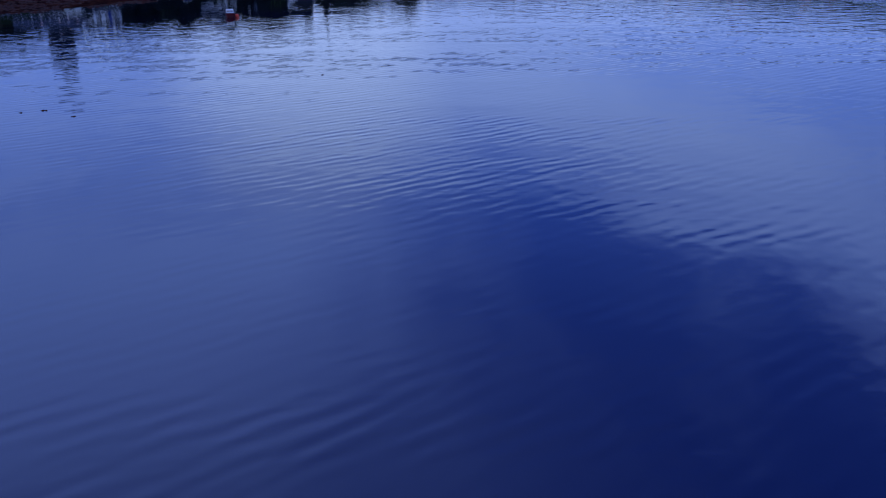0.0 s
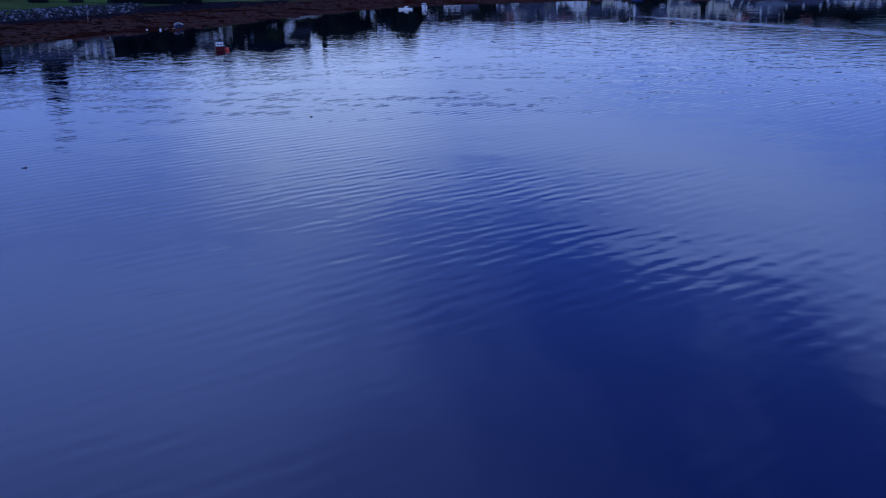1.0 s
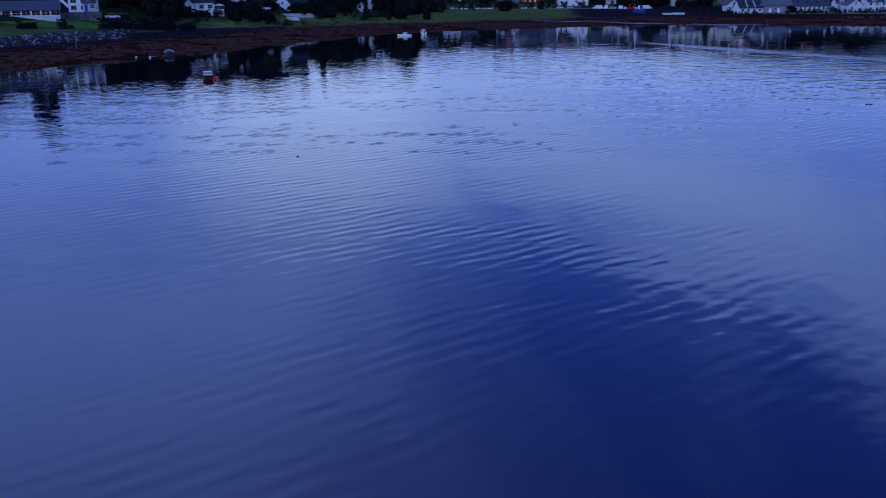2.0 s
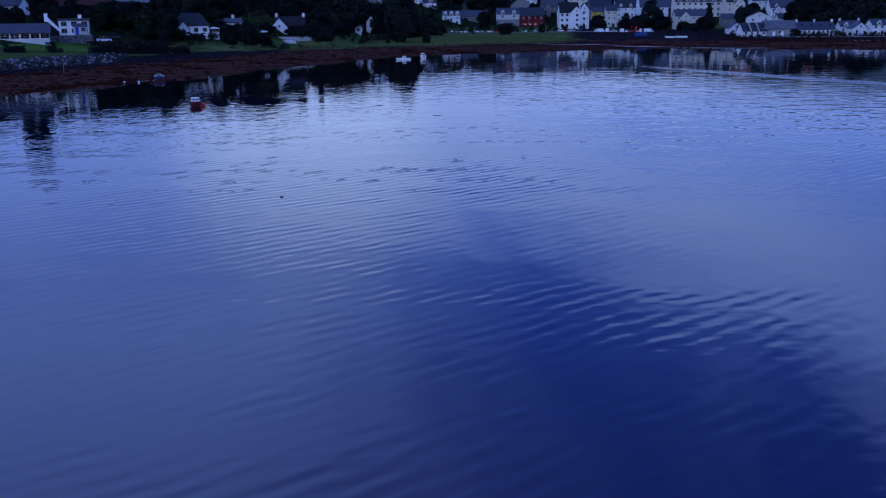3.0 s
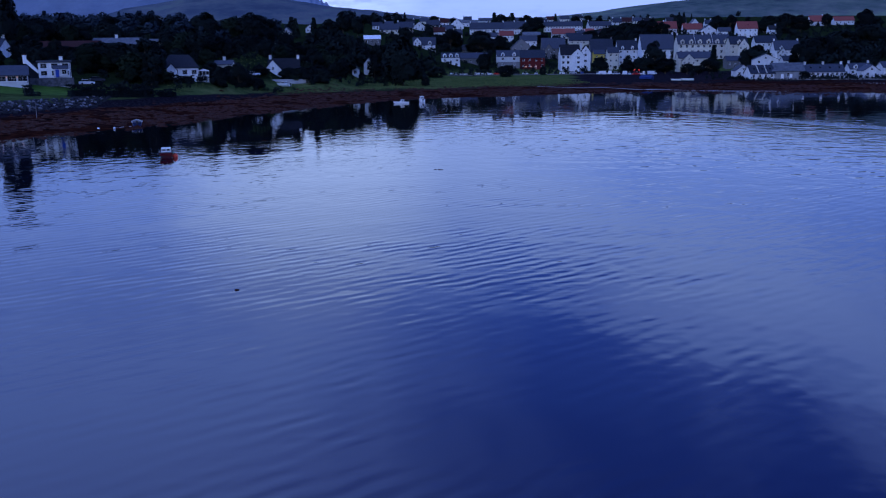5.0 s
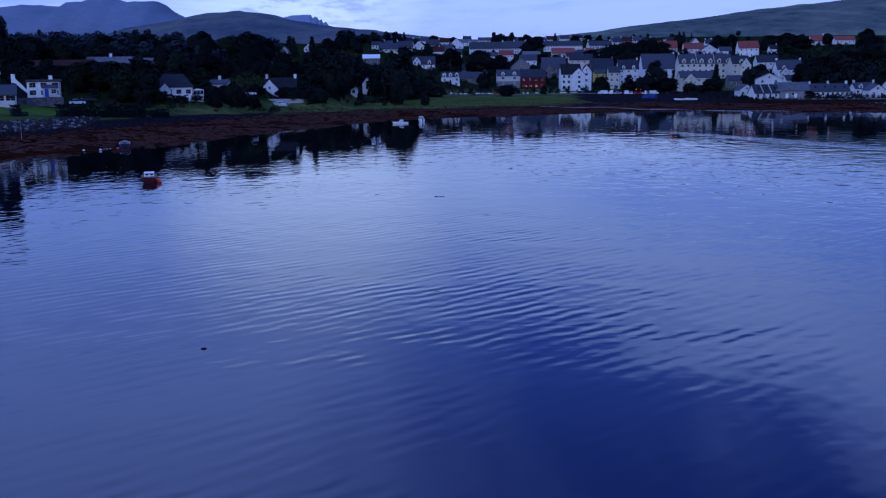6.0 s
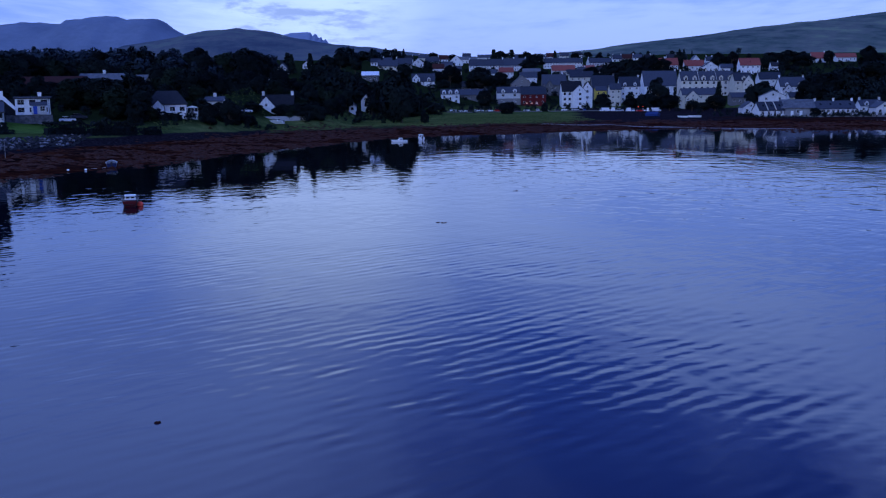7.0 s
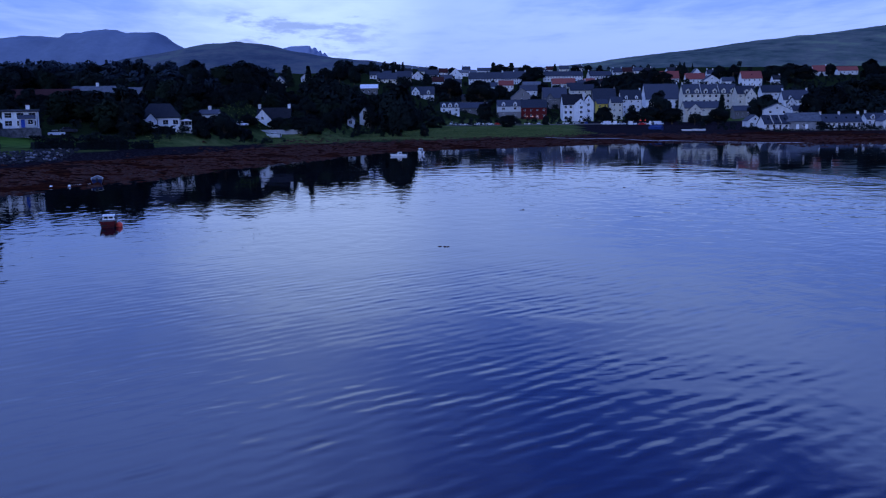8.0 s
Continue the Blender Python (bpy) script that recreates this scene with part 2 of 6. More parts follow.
    high = n.math("ADD", high, n.math("MULTIPLY", n.math("MULTIPLY", swell, 0.05), open_water))
    node = n.add("ShaderNodeBump")
    node.inputs["Strength"].default_value, node.inputs["Distance"].default_value = 1.0, 1.0
    n.put(node.inputs["Height"], high)
    n.put(shader.inputs["Normal"], node)
    # body colour darkened towards the land to deepen the reflections there
    n.put(shader.inputs["Base Color"], n.mix(ease(coast, 110.0, 230.0), (0.003, 0.007, 0.034, 1), (0.0015, 0.002, 0.004, 1)))
    n.put(shader.inputs["Roughness"], n.math("ADD", ease(inland, 215.0, 290.0, 0.010, 0.036), n.math("MULTIPLY", streak, 0.12)))
    shader.inputs["IOR"].default_value = 1.333
    return m


def make_glass():
    m, n, shader = material("window_glass")
    f = n.noise(world_place(n), 0.8, 2.0, 0.5)
    n.put(shader.inputs["Base Color"], n.ramp(f, [(0.4, (0.005, 0.006, 0.008)), (0.7, (0.016, 0.018, 0.022))]))
    shader.inputs["Roughness"].default_value = 0.06
    shader.inputs["Specular IOR Level"].default_value = 0.08
    return m


def make_leaf(name, dark, light):
    m, n, shader = material(name)
    info = n.add("ShaderNodeNewGeometry")
    isl = info.outputs["Random Per Island"]
    tone = n.math("ADD", n.math("MULTIPLY", isl, 0.22), n.math("MULTIPLY", n.add("ShaderNodeObjectInfo").outputs["Random"], 0.78))
    n.put(shader.inputs["Base Color"], n.ramp(tone, [(0.1, dark), (0.9, light)]))
    shader.inputs["Roughness"].default_value = 0.7
    shader.inputs["Specular IOR Level"].default_value = 0.02
    return m


def make_ground():
    """Seaweed shore, mud, grass and moor, by height and slow noise."""
    m, n, shader = material("shore_ground")
    at = world_place(n)
    s = n.add("ShaderNodeSeparateXYZ")
    n.put(s.inputs[0], at)
    wob = n.math("SUBTRACT", n.noise(at, 0.06, 4.0, 0.6), 0.5)
    z = n.math("ADD", s.outputs[2], n.math("MULTIPLY", wob, 0.9))
    clump = n.noise(at, 0.35, 5.0, 0.7)
    blotch = n.noise(at, 0.05, 3.0, 0.5)
    weed = n.ramp(clump, [(0.36, (0.005, 0.003, 0.003)), (0.52, (0.030, 0.009, 0.006)), (0.70, (0.078, 0.024, 0.012))])
    mud = n.ramp(clump, [(0.3, (0.008, 0.006, 0.007)), (0.7, (0.020, 0.013, 0.013))])
    pebble = n.ramp(n.noise(at, 1.6, 4.0, 0.7), [(0.3, (0.006, 0.005, 0.007)), (0.55, (0.017, 0.014, 0.018)), (0.75, (0.045, 0.040, 0.045))])
    grass = n.ramp(n.math("ADD", n.math("MULTIPLY", clump, 0.5), n.math("MULTIPLY", blotch, 0.5)), [(0.36, (0.026, 0.044, 0.014)), (0.5, (0.064, 0.090, 0.028)), (0.64, (0.125, 0.140, 0.048))])
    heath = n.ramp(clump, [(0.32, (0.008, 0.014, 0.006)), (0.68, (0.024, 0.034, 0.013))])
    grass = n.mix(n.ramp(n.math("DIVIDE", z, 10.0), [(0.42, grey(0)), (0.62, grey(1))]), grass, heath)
    moor = n.ramp(n.noise(at, 0.012, 6.0, 0.65), [(0.3, (0.045, 0.06, 0.025)), (0.5, (0.09, 0.10, 0.04)), (0.7, (0.16, 0.14, 0.07))])
    low = n.mix(n.ramp(blotch, [(0.58, grey(0)), (0.72, grey(0.8))]), weed, mud)
    t1 = n.ramp(n.math("DIVIDE", z, 10.0), [(0.115, grey(0)), (0.135, grey(1))])
    shingle = n.math("MULTIPLY", n.ramp(n.math("DIVIDE", s.outputs[0], 200.0), [(0.28, grey(0)), (0.50, grey(1))]), 1.6)
    beach = n.math("MULTIPLY", n.ramp(n.math("DIVIDE", n.math("ADD", s.outputs[0], 100.0), 200.0), [(0.0, grey(1)), (0.10, grey(1)), (0.20, grey(1)), (0.27, grey(0))]), 1.6)
    z = n.math("SUBTRACT", n.math("SUBTRACT", z, shingle), beach)
    t2 = n.ramp(n.math("DIVIDE", z, 10.0), [(0.125, grey(0)), (0.15, grey(1))])
    t3 = n.ramp(n.math("DIVIDE", z, 100.0), [(0.6, grey(0)), (0.9, grey(1))])
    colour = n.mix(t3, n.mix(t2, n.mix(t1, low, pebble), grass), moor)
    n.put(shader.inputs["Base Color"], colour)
    n.put(shader.inputs["Roughness"], n.ramp(n.math("DIVIDE", z, 10.0), [(0.0, grey(0.5)), (0.08, grey(0.8)), (0.18, grey(0.95))]))
    shader.inputs["Specular IOR Level"].default_value = 0.0
    bump(n, shader, clump, 0.9, 0.35)
    return m


def make_moor(name, tones):
    """Open hillside in long level bands of heather, grass and bracken, with finer patches."""
    m, n, shader = material(name)
    at = world_place(n)
    broad = n.noise(n.mapping(at, scale=(0.0036, 0.0020, 0.017)), 1.0, 5.0, 0.6)
    small = n.noise(n.mapping(at, loc=(7, 3, 1), scale=(0.020, 0.012, 0.055)), 1.0, 5.0, 0.65)
    fac = n.math("ADD", n.math("MULTIPLY", broad, 0.55), n.math("MULTIPLY", small, 0.45))
    n.put(shader.inputs["Base Color"], n.ramp(fac, [(at_, c) for at_, c in zip((0.40, 0.47, 0.53, 0.59), tones)]))
    shader.inputs["Roughness"].default_value = 0.95
    shader.inputs["Specular IOR Level"].default_value = 0.0
    bump(n, shader, small, 0.6, 6.0)
    return m


MAT = {
    # heather tones with some blue haze of distance mixed in
    "mid_rock": make_moor("hazed_heather_ridge", [(0.060, 0.075, 0.100), (0.080, 0.100, 0.115), (0.105, 0.115, 0.125), (0.115, 0.140, 0.130)]),
    "water": make_water(),
    "ground": make_ground(),
    "glass": make_glass(),
    "white": mottled("white_render", (0.50, 0.50, 0.48), (0.74, 0.74, 0.71), 1.6, 0.85, 0.35, 0.01, 0.45, (0.42, 0.42, 0.40)),
    "fresh_white": mottled("fresh_white_render", (0.72, 0.72, 0.69), (0.88, 0.88, 0.85), 1.6, 0.85, 0.35, 0.01, 0.1, (0.5, 0.5, 0.47)),
    "grey_render": mottled("grey_render", (0.20, 0.20, 0.20), (0.31, 0.31, 0.31), 1.6, 0.85, 0.35, 0.01, 0.1),
    "cream": mottled("cream_render", (0.46, 0.43, 0.34), (0.66, 0.62, 0.50), 1.6, 0.85, 0.35, 0.01, 0.2, (0.45, 0.43, 0.38)),
    "stone": mottled("grey_stone", (0.10, 0.10, 0.10), (0.22, 0.21, 0.205), 0.8, 0.9, 0.5, 0.03, 0.3),
    "red_paint": mottled("red_painted_wall", (0.085, 0.012, 0.014), (0.14, 0.020, 0.020), 1.5, 0.8, 0.4, 0.01, 0.1, (0.1, 0.02, 0.02)),
    "yellow_paint": mottled("yellow_painted_wall", (0.48, 0.36, 0.06), (0.62, 0.47, 0.10), 1.5, 0.8, 0.4, 0.01),
    "slate": mottled("slate_roof", (0.021, 0.026, 0.038), (0.056, 0.064, 0.086), 0.9, 0.6, 0.6, 0.02, 0.35),
    "dark_slate": mottled("dark_slate_roof", (0.012, 0.013, 0.017), (0.032, 0.034, 0.042), 0.9, 0.78, 0.6, 0.02, 0.3),
    "red_tile": mottled("red_tile_roof", (0.19, 0.05, 0.045), (0.30, 0.09, 0.075), 0.9, 0.75, 0.6, 0.02, 0.25),
    "brown_tile": mottled("brown_tile_roof", (0.036, 0.014, 0.015), (0.066, 0.026, 0.024), 0.9, 0.75, 0.6, 0.02, 0.25),
    "sheet": mottled("grey_sheet_roof", (0.07, 0.078, 0.09), (0.15, 0.16, 0.18), 1.5, 0.74, 0.3, 0.0, 0.2, (0.16, 0.15, 0.15)),
    "trim": plain("white_trim", (0.75, 0.75, 0.73), 0.5),
    "dark": plain("dark_paint", (0.03, 0.03, 0.035), 0.5),
    "bark": mottled("bark", (0.05, 0.04, 0.03), (0.11, 0.09, 0.07), 0.4, 0.95, 0.5, 0.03),
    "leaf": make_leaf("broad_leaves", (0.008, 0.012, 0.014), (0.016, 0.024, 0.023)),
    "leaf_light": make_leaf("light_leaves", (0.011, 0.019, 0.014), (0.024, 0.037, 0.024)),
    # lighter and bluer than the other leaves: distance haze put into the colour
    "hazed_leaf": make_leaf("hazed_woodland_leaves", (0.015, 0.024, 0.037), (0.028, 0.041, 0.054)),
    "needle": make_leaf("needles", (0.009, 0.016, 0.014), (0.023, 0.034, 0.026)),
    "rock": mottled("shore_rock", (0.030, 0.031, 0.036), (0.20, 0.20, 0.215), 0.7, 0.9, 0.5, 0.04, 0.6),
    "far_hill": make_moor("moor_hillside", [(0.046, 0.062, 0.070), (0.085, 0.114, 0.096), (0.120, 0.132, 0.120), (0.155, 0.190, 0.130)]),
    # crag and mountain: pale blue of aerial haze painted into the base colours
    "crag": mottled("hazed_crag", (0.17, 0.21, 0.30), (0.24, 0.29, 0.38), 120.0, 0.95, 0.4, 2.0),
    "hazed_rock": mottled("hazed_mountain_slope", (0.11, 0.14, 0.19), (0.18, 0.22, 0.28), 220.0, 0.95, 0.4, 2.0),
}


def lamp_glow(name, colour, power):
    m, n, shader = material(name)
    shader.inputs["Base Color"].default_value = (*colour, 1)
    shader.inputs["Emission Color"].default_value = (*colour, 1)
    shader.inputs["Emission Strength"].default_value = power
    return m


MAT["warm_light"] = lamp_glow("warm_lit_pane", (1.0, 0.45, 0.25), 0.35)
MAT["red_light"] = lamp_glow("red_lamp", (1.0, 0.06, 0.05), 2.0)
MAT["blue_door"] = plain("blue_door_paint", (0.02, 0.06, 0.30), 0.4)


# ---- ground, water, hills ----
SHORE_X = (-1500, -260, -140, -88, -62, -52, -40, -26, -14, 2, 28, 57, 87, 111, 140, 200, 400, 1500)
SHORE_Y = (-900, -200, 50, 158, 208, 228, 264, 296, 329, 347, 356, 374, 385, 371, 350, 310, 250, 100)
FOOT_X = (-1500, -140, -100, -75, -52, -23, 5, 40, 105, 170, 200, 300, 1500)
FOOT_Y = (150, 190, 262, 312, 355, 420, 545, 650, 672, 650, 600, 560, 500)


def wobble(x, y, size, seed=0.0):
    return noise.noise(Vector((x / size + seed, y / size - seed, seed * 0.37)))


def shore_distance(x, y):
    """Metres inland from the waterline; negative out on the water."""
    best = 1e9
    for k in range(len(SHORE_X) - 1):
        ax, ay, bx, by = SHORE_X[k], SHORE_Y[k], SHORE_X[k + 1], SHORE_Y[k + 1]
        dx, dy = bx - ax, by - ay
        t = min(1.0, max(0.0, ((x - ax) * dx + (y - ay) * dy) / (dx * dx + dy * dy)))
        best = min(best, (x - ax - t * dx) ** 2 + (y - ay - t * dy) ** 2)
    return math.copysign(math.sqrt(best), y - float(np.interp(x, SHORE_X, SHORE_Y)))


def smooth(a, b, v):
    t = min(1.0, max(0.0, (v - a) / (b - a)))
    return t * t * (3 - 2 * t)


def land(x, y):
    """Height of the ground."""
    s = shore_distance(x, y)
    if s < -60:
        return -3.0
    if s < 0:
        return max(-3.0, s * 0.045)
    bank = smooth(-48, -62, x)
    z = (0.031 - 0.011 * smooth(95, 135, x)) * min(s, 52.0) + 0.006 * max(0.0, min(s, 250.0) - 52.0)
    z += bank * (2.4 * smooth(38, 48, s) + 0.035 * max(0.0, min(s, 100) - 48))
    d = y - float(np.interp(x, FOOT_X, FOOT_Y))
    if d > 0:
        rise = (0.058 + 0.027 * smooth(-70, 0, x)) * min(d, 650.0)
        z += rise * smooth(0, 60, d) + 0.02 * max(0.0, min(d - 650, 900))
        z += 1.8 * wobble(x, y, 90, 3.0) * smooth(40, 200, d)
    z += 1.5 * smooth(318, 338, y) * smooth(-100, -86, x) * (1 - smooth(-62, -48, x))
    z += 3.0 * smooth(370, 396, y) * smooth(-74, -62, x) * (1 - smooth(-36, -24, x))
    flats = smooth(45, 75, x) * (1 - smooth(150, 190, x))
    z += (0.10 + 0.34 * flats) * wobble(x, y, 14, 1.0) * smooth(0, 6, s) * (1 - smooth(45, 60, s)) + 0.07 * wobble(x, y, 4, 2.0) * smooth(0, 5, s)
    return z


def mesh_object(name, verts, faces, mat, parent=None, label="", smooth_shade=False):
    me = bpy.data.meshes.new(name)
    me.from_pydata(verts, [], faces)
    me.materials.append(mat)
    if smooth_shade:
        me.polygons.foreach_set("use_smooth", [True] * len(me.polygons))
    me.update()
    ob = new(name, me)
    ob.parent = parent
    if label:
        ob["label"] = label
    return ob


def grid_faces(nx, ny):
    return [(j * nx + i, j * nx + i + 1, (j + 1) * nx + i + 1, (j + 1) * nx + i) for j in range(ny - 1) for i in range(nx - 1)]


def spaced(parts):
    out = []
    for a, b, step in parts:
        out += list(np.arange(a, b, step))
    return out + [parts[-1][1]]


gx = spaced([(-4800, -700, 400), (-700, -200, 25), (-200, -120, 8), (-120, 180, 2.5), (180, 340, 8), (340, 900, 25), (900, 4800, 400)])
gy = spaced([(-4000, -200, 400), (-200, 180, 20), (180, 460, 2.5), (460, 700, 6), (700, 1500, 20), (1500, 4900, 200)])
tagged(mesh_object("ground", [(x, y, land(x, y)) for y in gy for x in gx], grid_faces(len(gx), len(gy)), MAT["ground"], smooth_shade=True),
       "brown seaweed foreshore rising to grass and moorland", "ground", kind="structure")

wx = spaced([(-4500, -500, 500), (-500, 500, 20), (500, 4500, 500)])
wy = spaced([(-4500, -300, 600), (-300, 420, 20), (420, 700, 70)])
tagged(mesh_object("water", [(x, y, 0.0) for y in wy for x in wx], grid_faces(len(wx), len(wy)), MAT["water"], smooth_shade=True),
       "calm blue bay water with fine wind ripples", "water", kind="structure")


def hill(name, label, mat, distance, knots, foot, depth, rough, seed):
    """A ridge across the view: knots are (x, crest height) along it."""
    xs = [k[0] for k in knots]
    hs = [k[1] for k in knots]
    nx, ny = 180, 36
    verts = []
    for j in range(ny):
        v = j / (ny - 1) * 2 - 1
        for i in range(nx):
            x = xs[0] + (xs[-1] - xs[0]) * i / (nx - 1)
            crest = float(np.interp(x, xs, hs))
            y = distance + v * depth
            fall = math.cos(v * math.pi / 2) ** 1.2 if v < 0 else math.cos(v * math.pi / 2)
            gully = 1 - rough * (0.5 + noise.fractal(Vector((x / 170 + seed, y / 420, seed)), 1.0, 2.1, 4)) * (1 - fall) * 1.6
            z = foot + (crest - foot) * fall * gully
            z += 0.02 * (crest - foot) * noise.fractal(Vector((x / 60 + seed, y / 60, seed)), 1.0, 2.0, 3) * fall
            verts.append((x, y, z))
    return tagged(mesh_object(name, verts, grid_faces(nx, ny), mat, smooth_shade=True), label, "hill", kind="structure")


tagged(mesh_object("backdrop_moor", [(x, y, z) for y, z in ((1500, 40), (5000, 60)) for x in (-5000, 5000)], [(0, 1, 3, 2)], MAT["far_hill"]),
       "dark open moorland beyond the town", "moor", kind="structure")
hill("hill_far", "flat-topped mountain ridge with a steep shoulder, haze painted into its colour", MAT["hazed_rock"], 4300,
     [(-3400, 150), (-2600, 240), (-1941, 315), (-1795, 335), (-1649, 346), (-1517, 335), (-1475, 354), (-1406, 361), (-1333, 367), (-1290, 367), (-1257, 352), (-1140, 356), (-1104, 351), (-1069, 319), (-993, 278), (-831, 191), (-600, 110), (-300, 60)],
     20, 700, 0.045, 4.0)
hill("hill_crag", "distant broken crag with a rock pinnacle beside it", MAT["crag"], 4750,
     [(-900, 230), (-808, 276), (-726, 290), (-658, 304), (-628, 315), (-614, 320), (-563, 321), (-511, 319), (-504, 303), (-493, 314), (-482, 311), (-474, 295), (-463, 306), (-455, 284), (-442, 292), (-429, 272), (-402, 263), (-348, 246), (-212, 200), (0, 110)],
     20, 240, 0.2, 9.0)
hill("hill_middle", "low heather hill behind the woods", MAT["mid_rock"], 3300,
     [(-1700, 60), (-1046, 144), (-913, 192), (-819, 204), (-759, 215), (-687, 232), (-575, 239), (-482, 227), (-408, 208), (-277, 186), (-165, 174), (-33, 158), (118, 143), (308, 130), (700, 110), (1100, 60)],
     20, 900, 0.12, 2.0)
hill("hill_moor", "long green and brown moorland hillside above the town", MAT["far_hill"], 2600,
     [(-300, 60), (331, 116), (465, 129), (539, 140), (689, 155), (883, 180), (1062, 197), (1182, 212), (1239, 219), (1348, 230), (1515, 222), (2200, 200), (3000, 120)],
     20, 1000, 0.10, 7.0)


# ---- builders ----
class Shape:
    """Collects solid pieces for one mesh."""

    def __init__(self):
        self.v, self.f = [], []

    def solid(self, verts, faces):
        k = len(self.v)
        self.v += [tuple(p) for p in verts]
        self.f += [tuple(i + k for i in face) for face in faces]
        return self

    def box(self, x0, x1, y0, y1, z0, z1):
        v = [(x, y, z) for z in (z0, z1) for y in (y0, y1) for x in (x0, x1)]
        return self.solid(v, [(0, 2, 3, 1), (4, 5, 7, 6), (0, 1, 5, 4), (2, 6, 7, 3), (0, 4, 6, 2), (1, 3, 7, 5)])

    def prism(self, outline, a, b, axis="y"):
        """An outline of (u, z), drawn out along axis from a to b."""
        n = len(outline)
        pt = (lambda u, z, t: (u, t, z)) if axis == "y" else (lambda u, z, t: (t, u, z))
        v = [pt(u, z, a) for u, z in outline] + [pt(u, z, b) for u, z in outline]
        f = [tuple(range(n)), tuple(range(2 * n - 1, n - 1, -1))] + [(i, i + n, (i + 1) % n + n, (i + 1) % n) for i in range(n)]
        return self.solid(v, f)

    def tube(self, points, radii, sides=7):
        k = len(self.v)
        for (x, y, z), r in zip(points, radii):
            for s in range(sides):
                a = 2 * math.pi * s / sides
                self.v.append((x + r * math.cos(a), y + r * math.sin(a), z))
        for j in range(len(points) - 1):
            for s in range(sides):
                a, b = k + j * sides + s, k + j * sides + (s + 1) % sides
                self.f.append((a, b, b + sides, a + sides))
        self.f.append(tuple(k + s for s in range(sides))[::-1])
        self.f.append(tuple(k + (len(points) - 1) * sides + s for s in range(sides)))
        return self

    def turned(self, m):
        out = Shape()
        out.v = [tuple(m @ Vector(p)) for p in self.v]
        out.f = list(self.f)
        return out

    def join(self, other):
        return self.solid(other.v, other.f)

    def done(self, name, mat, parent=None, label="", soft=False, at=None):
        me = bpy.data.meshes.new(name)
        me.from_pydata(self.v, [], self.f)
        bm = bmesh.new()
        bm.from_mesh(me)
        bmesh.ops.recalc_face_normals(bm, faces=bm.faces)
        bm.to_mesh(me)
        bm.free()
        me.materials.append(MAT[mat])
        if soft:
            me.polygons.foreach_set("use_smooth", [True] * len(me.polygons))
        ob = new(name, me)
        ob.parent = parent
        if at is not None:
            ob.matrix_basis = at
        if label:
            ob["label"] = label
        return ob


def thing(name, m, label, category, group=""):
    ob = new(name)
    ob.empty_display_size = 0.5
    ob.matrix_basis = m
    return tagged(ob, label, category, group)


_window_cache = {}


def window(parent, m, w, h, name="window"):
    """A window set on a wall: surround, glazing bar and sill, with its panes behind them."""
    key = (round(w, 1), round(h, 1))
    if key not in _window_cache:
        f = Shape()
        t = 0.045
        xs = (-w / 2 - t, -w / 2, -0.016, 0.016, w / 2, w / 2 + t)
        zs = (-h / 2 - t, -h / 2, -0.015, 0.015, h / 2, h / 2 + t)
        bars = {(i, j) for i in range(5) for j in range(5) if not (i in (1, 3) and j in (1, 3))}
        for y in (-0.07, 0.02):
            f.v += [(x, y, z) for z in zs for x in xs]
        for i, j in bars:
            q = [j * 6 + i, j * 6 + i + 1, (j + 1) * 6 + i + 1, (j + 1) * 6 + i]
            f.f += [tuple(q), tuple(k + 36 for k in reversed(q))]
            for (di, dj), (m0, m1) in (((0, -1), (0, 1)), ((1, 0), (1, 2)), ((0, 1), (2, 3)), ((-1, 0), (3, 0))):
                if (i + di, j + dj) not in bars:
                    f.f.append((q[m0], q[m0] + 36, q[m1] + 36, q[m1]))
        sill = Shape().box(-w / 2 - 0.15, w / 2 + 0.15, -0.14, 0.02, -h / 2 - t - 0.08, -h / 2 - t - 0.002)
        g = Shape().box(-w / 2, w / 2, -0.025, 0.015, -h / 2, h / 2)
        a = f.done(name, "trim", parent)
        b = g.done("pane", "glass", a, "dark window glass")
        c = sill.done("sill", "trim", a)
        _window_cache[key] = (a.data, b.data, c.data)
        a.matrix_basis = m
        return a
    da, db, dc = _window_cache[key]
    a, b, c = new(name, da), new("pane", db), new("sill", dc)
    a.parent, b.parent, c.parent = parent, a, a
    a.matrix_basis = m
    b["label"] = "dark window glass"
    return a


def gable_roof(w, d, z, rise, over=0.35, thick=0.22):
    """A roof with its ridge along x: two slopes of real thickness."""
    slope = rise / (d / 2)
    e = d / 2 + over
    low = z - over * slope
    outline = [(-e, low), (0, z + rise), (e, low), (e, low + thick), (0, z + rise + thick * 1.25), (-e, low + thick)]
    return Shape().prism(outline, -w / 2 - over, w / 2 + over, "x")


def hip_roof(w, d, z, rise, inset, over=0.4, thick=0.2):
    """A hipped roof: the ridge along x stops inset metres short of each end."""
    s = Shape()
    a, b, r = w / 2 + over, d / 2 + over, w / 2 - inset
    low = z - over * rise / (d / 2)
    for e in (low, low + thick):
        s.v += [(-a, -b, e), (a, -b, e), (a, b, e), (-a, b, e)]
    s.v += [(-r, 0, z + rise), (r, 0, z + rise)]
    s.f += [(3, 2, 1, 0)] + [(i, (i + 1) % 4, (i + 1) % 4 + 4, i + 4) for i in range(4)] + [(4, 5, 9, 8), (5, 6, 9), (6, 7, 8, 9), (7, 4, 8)]
    return s


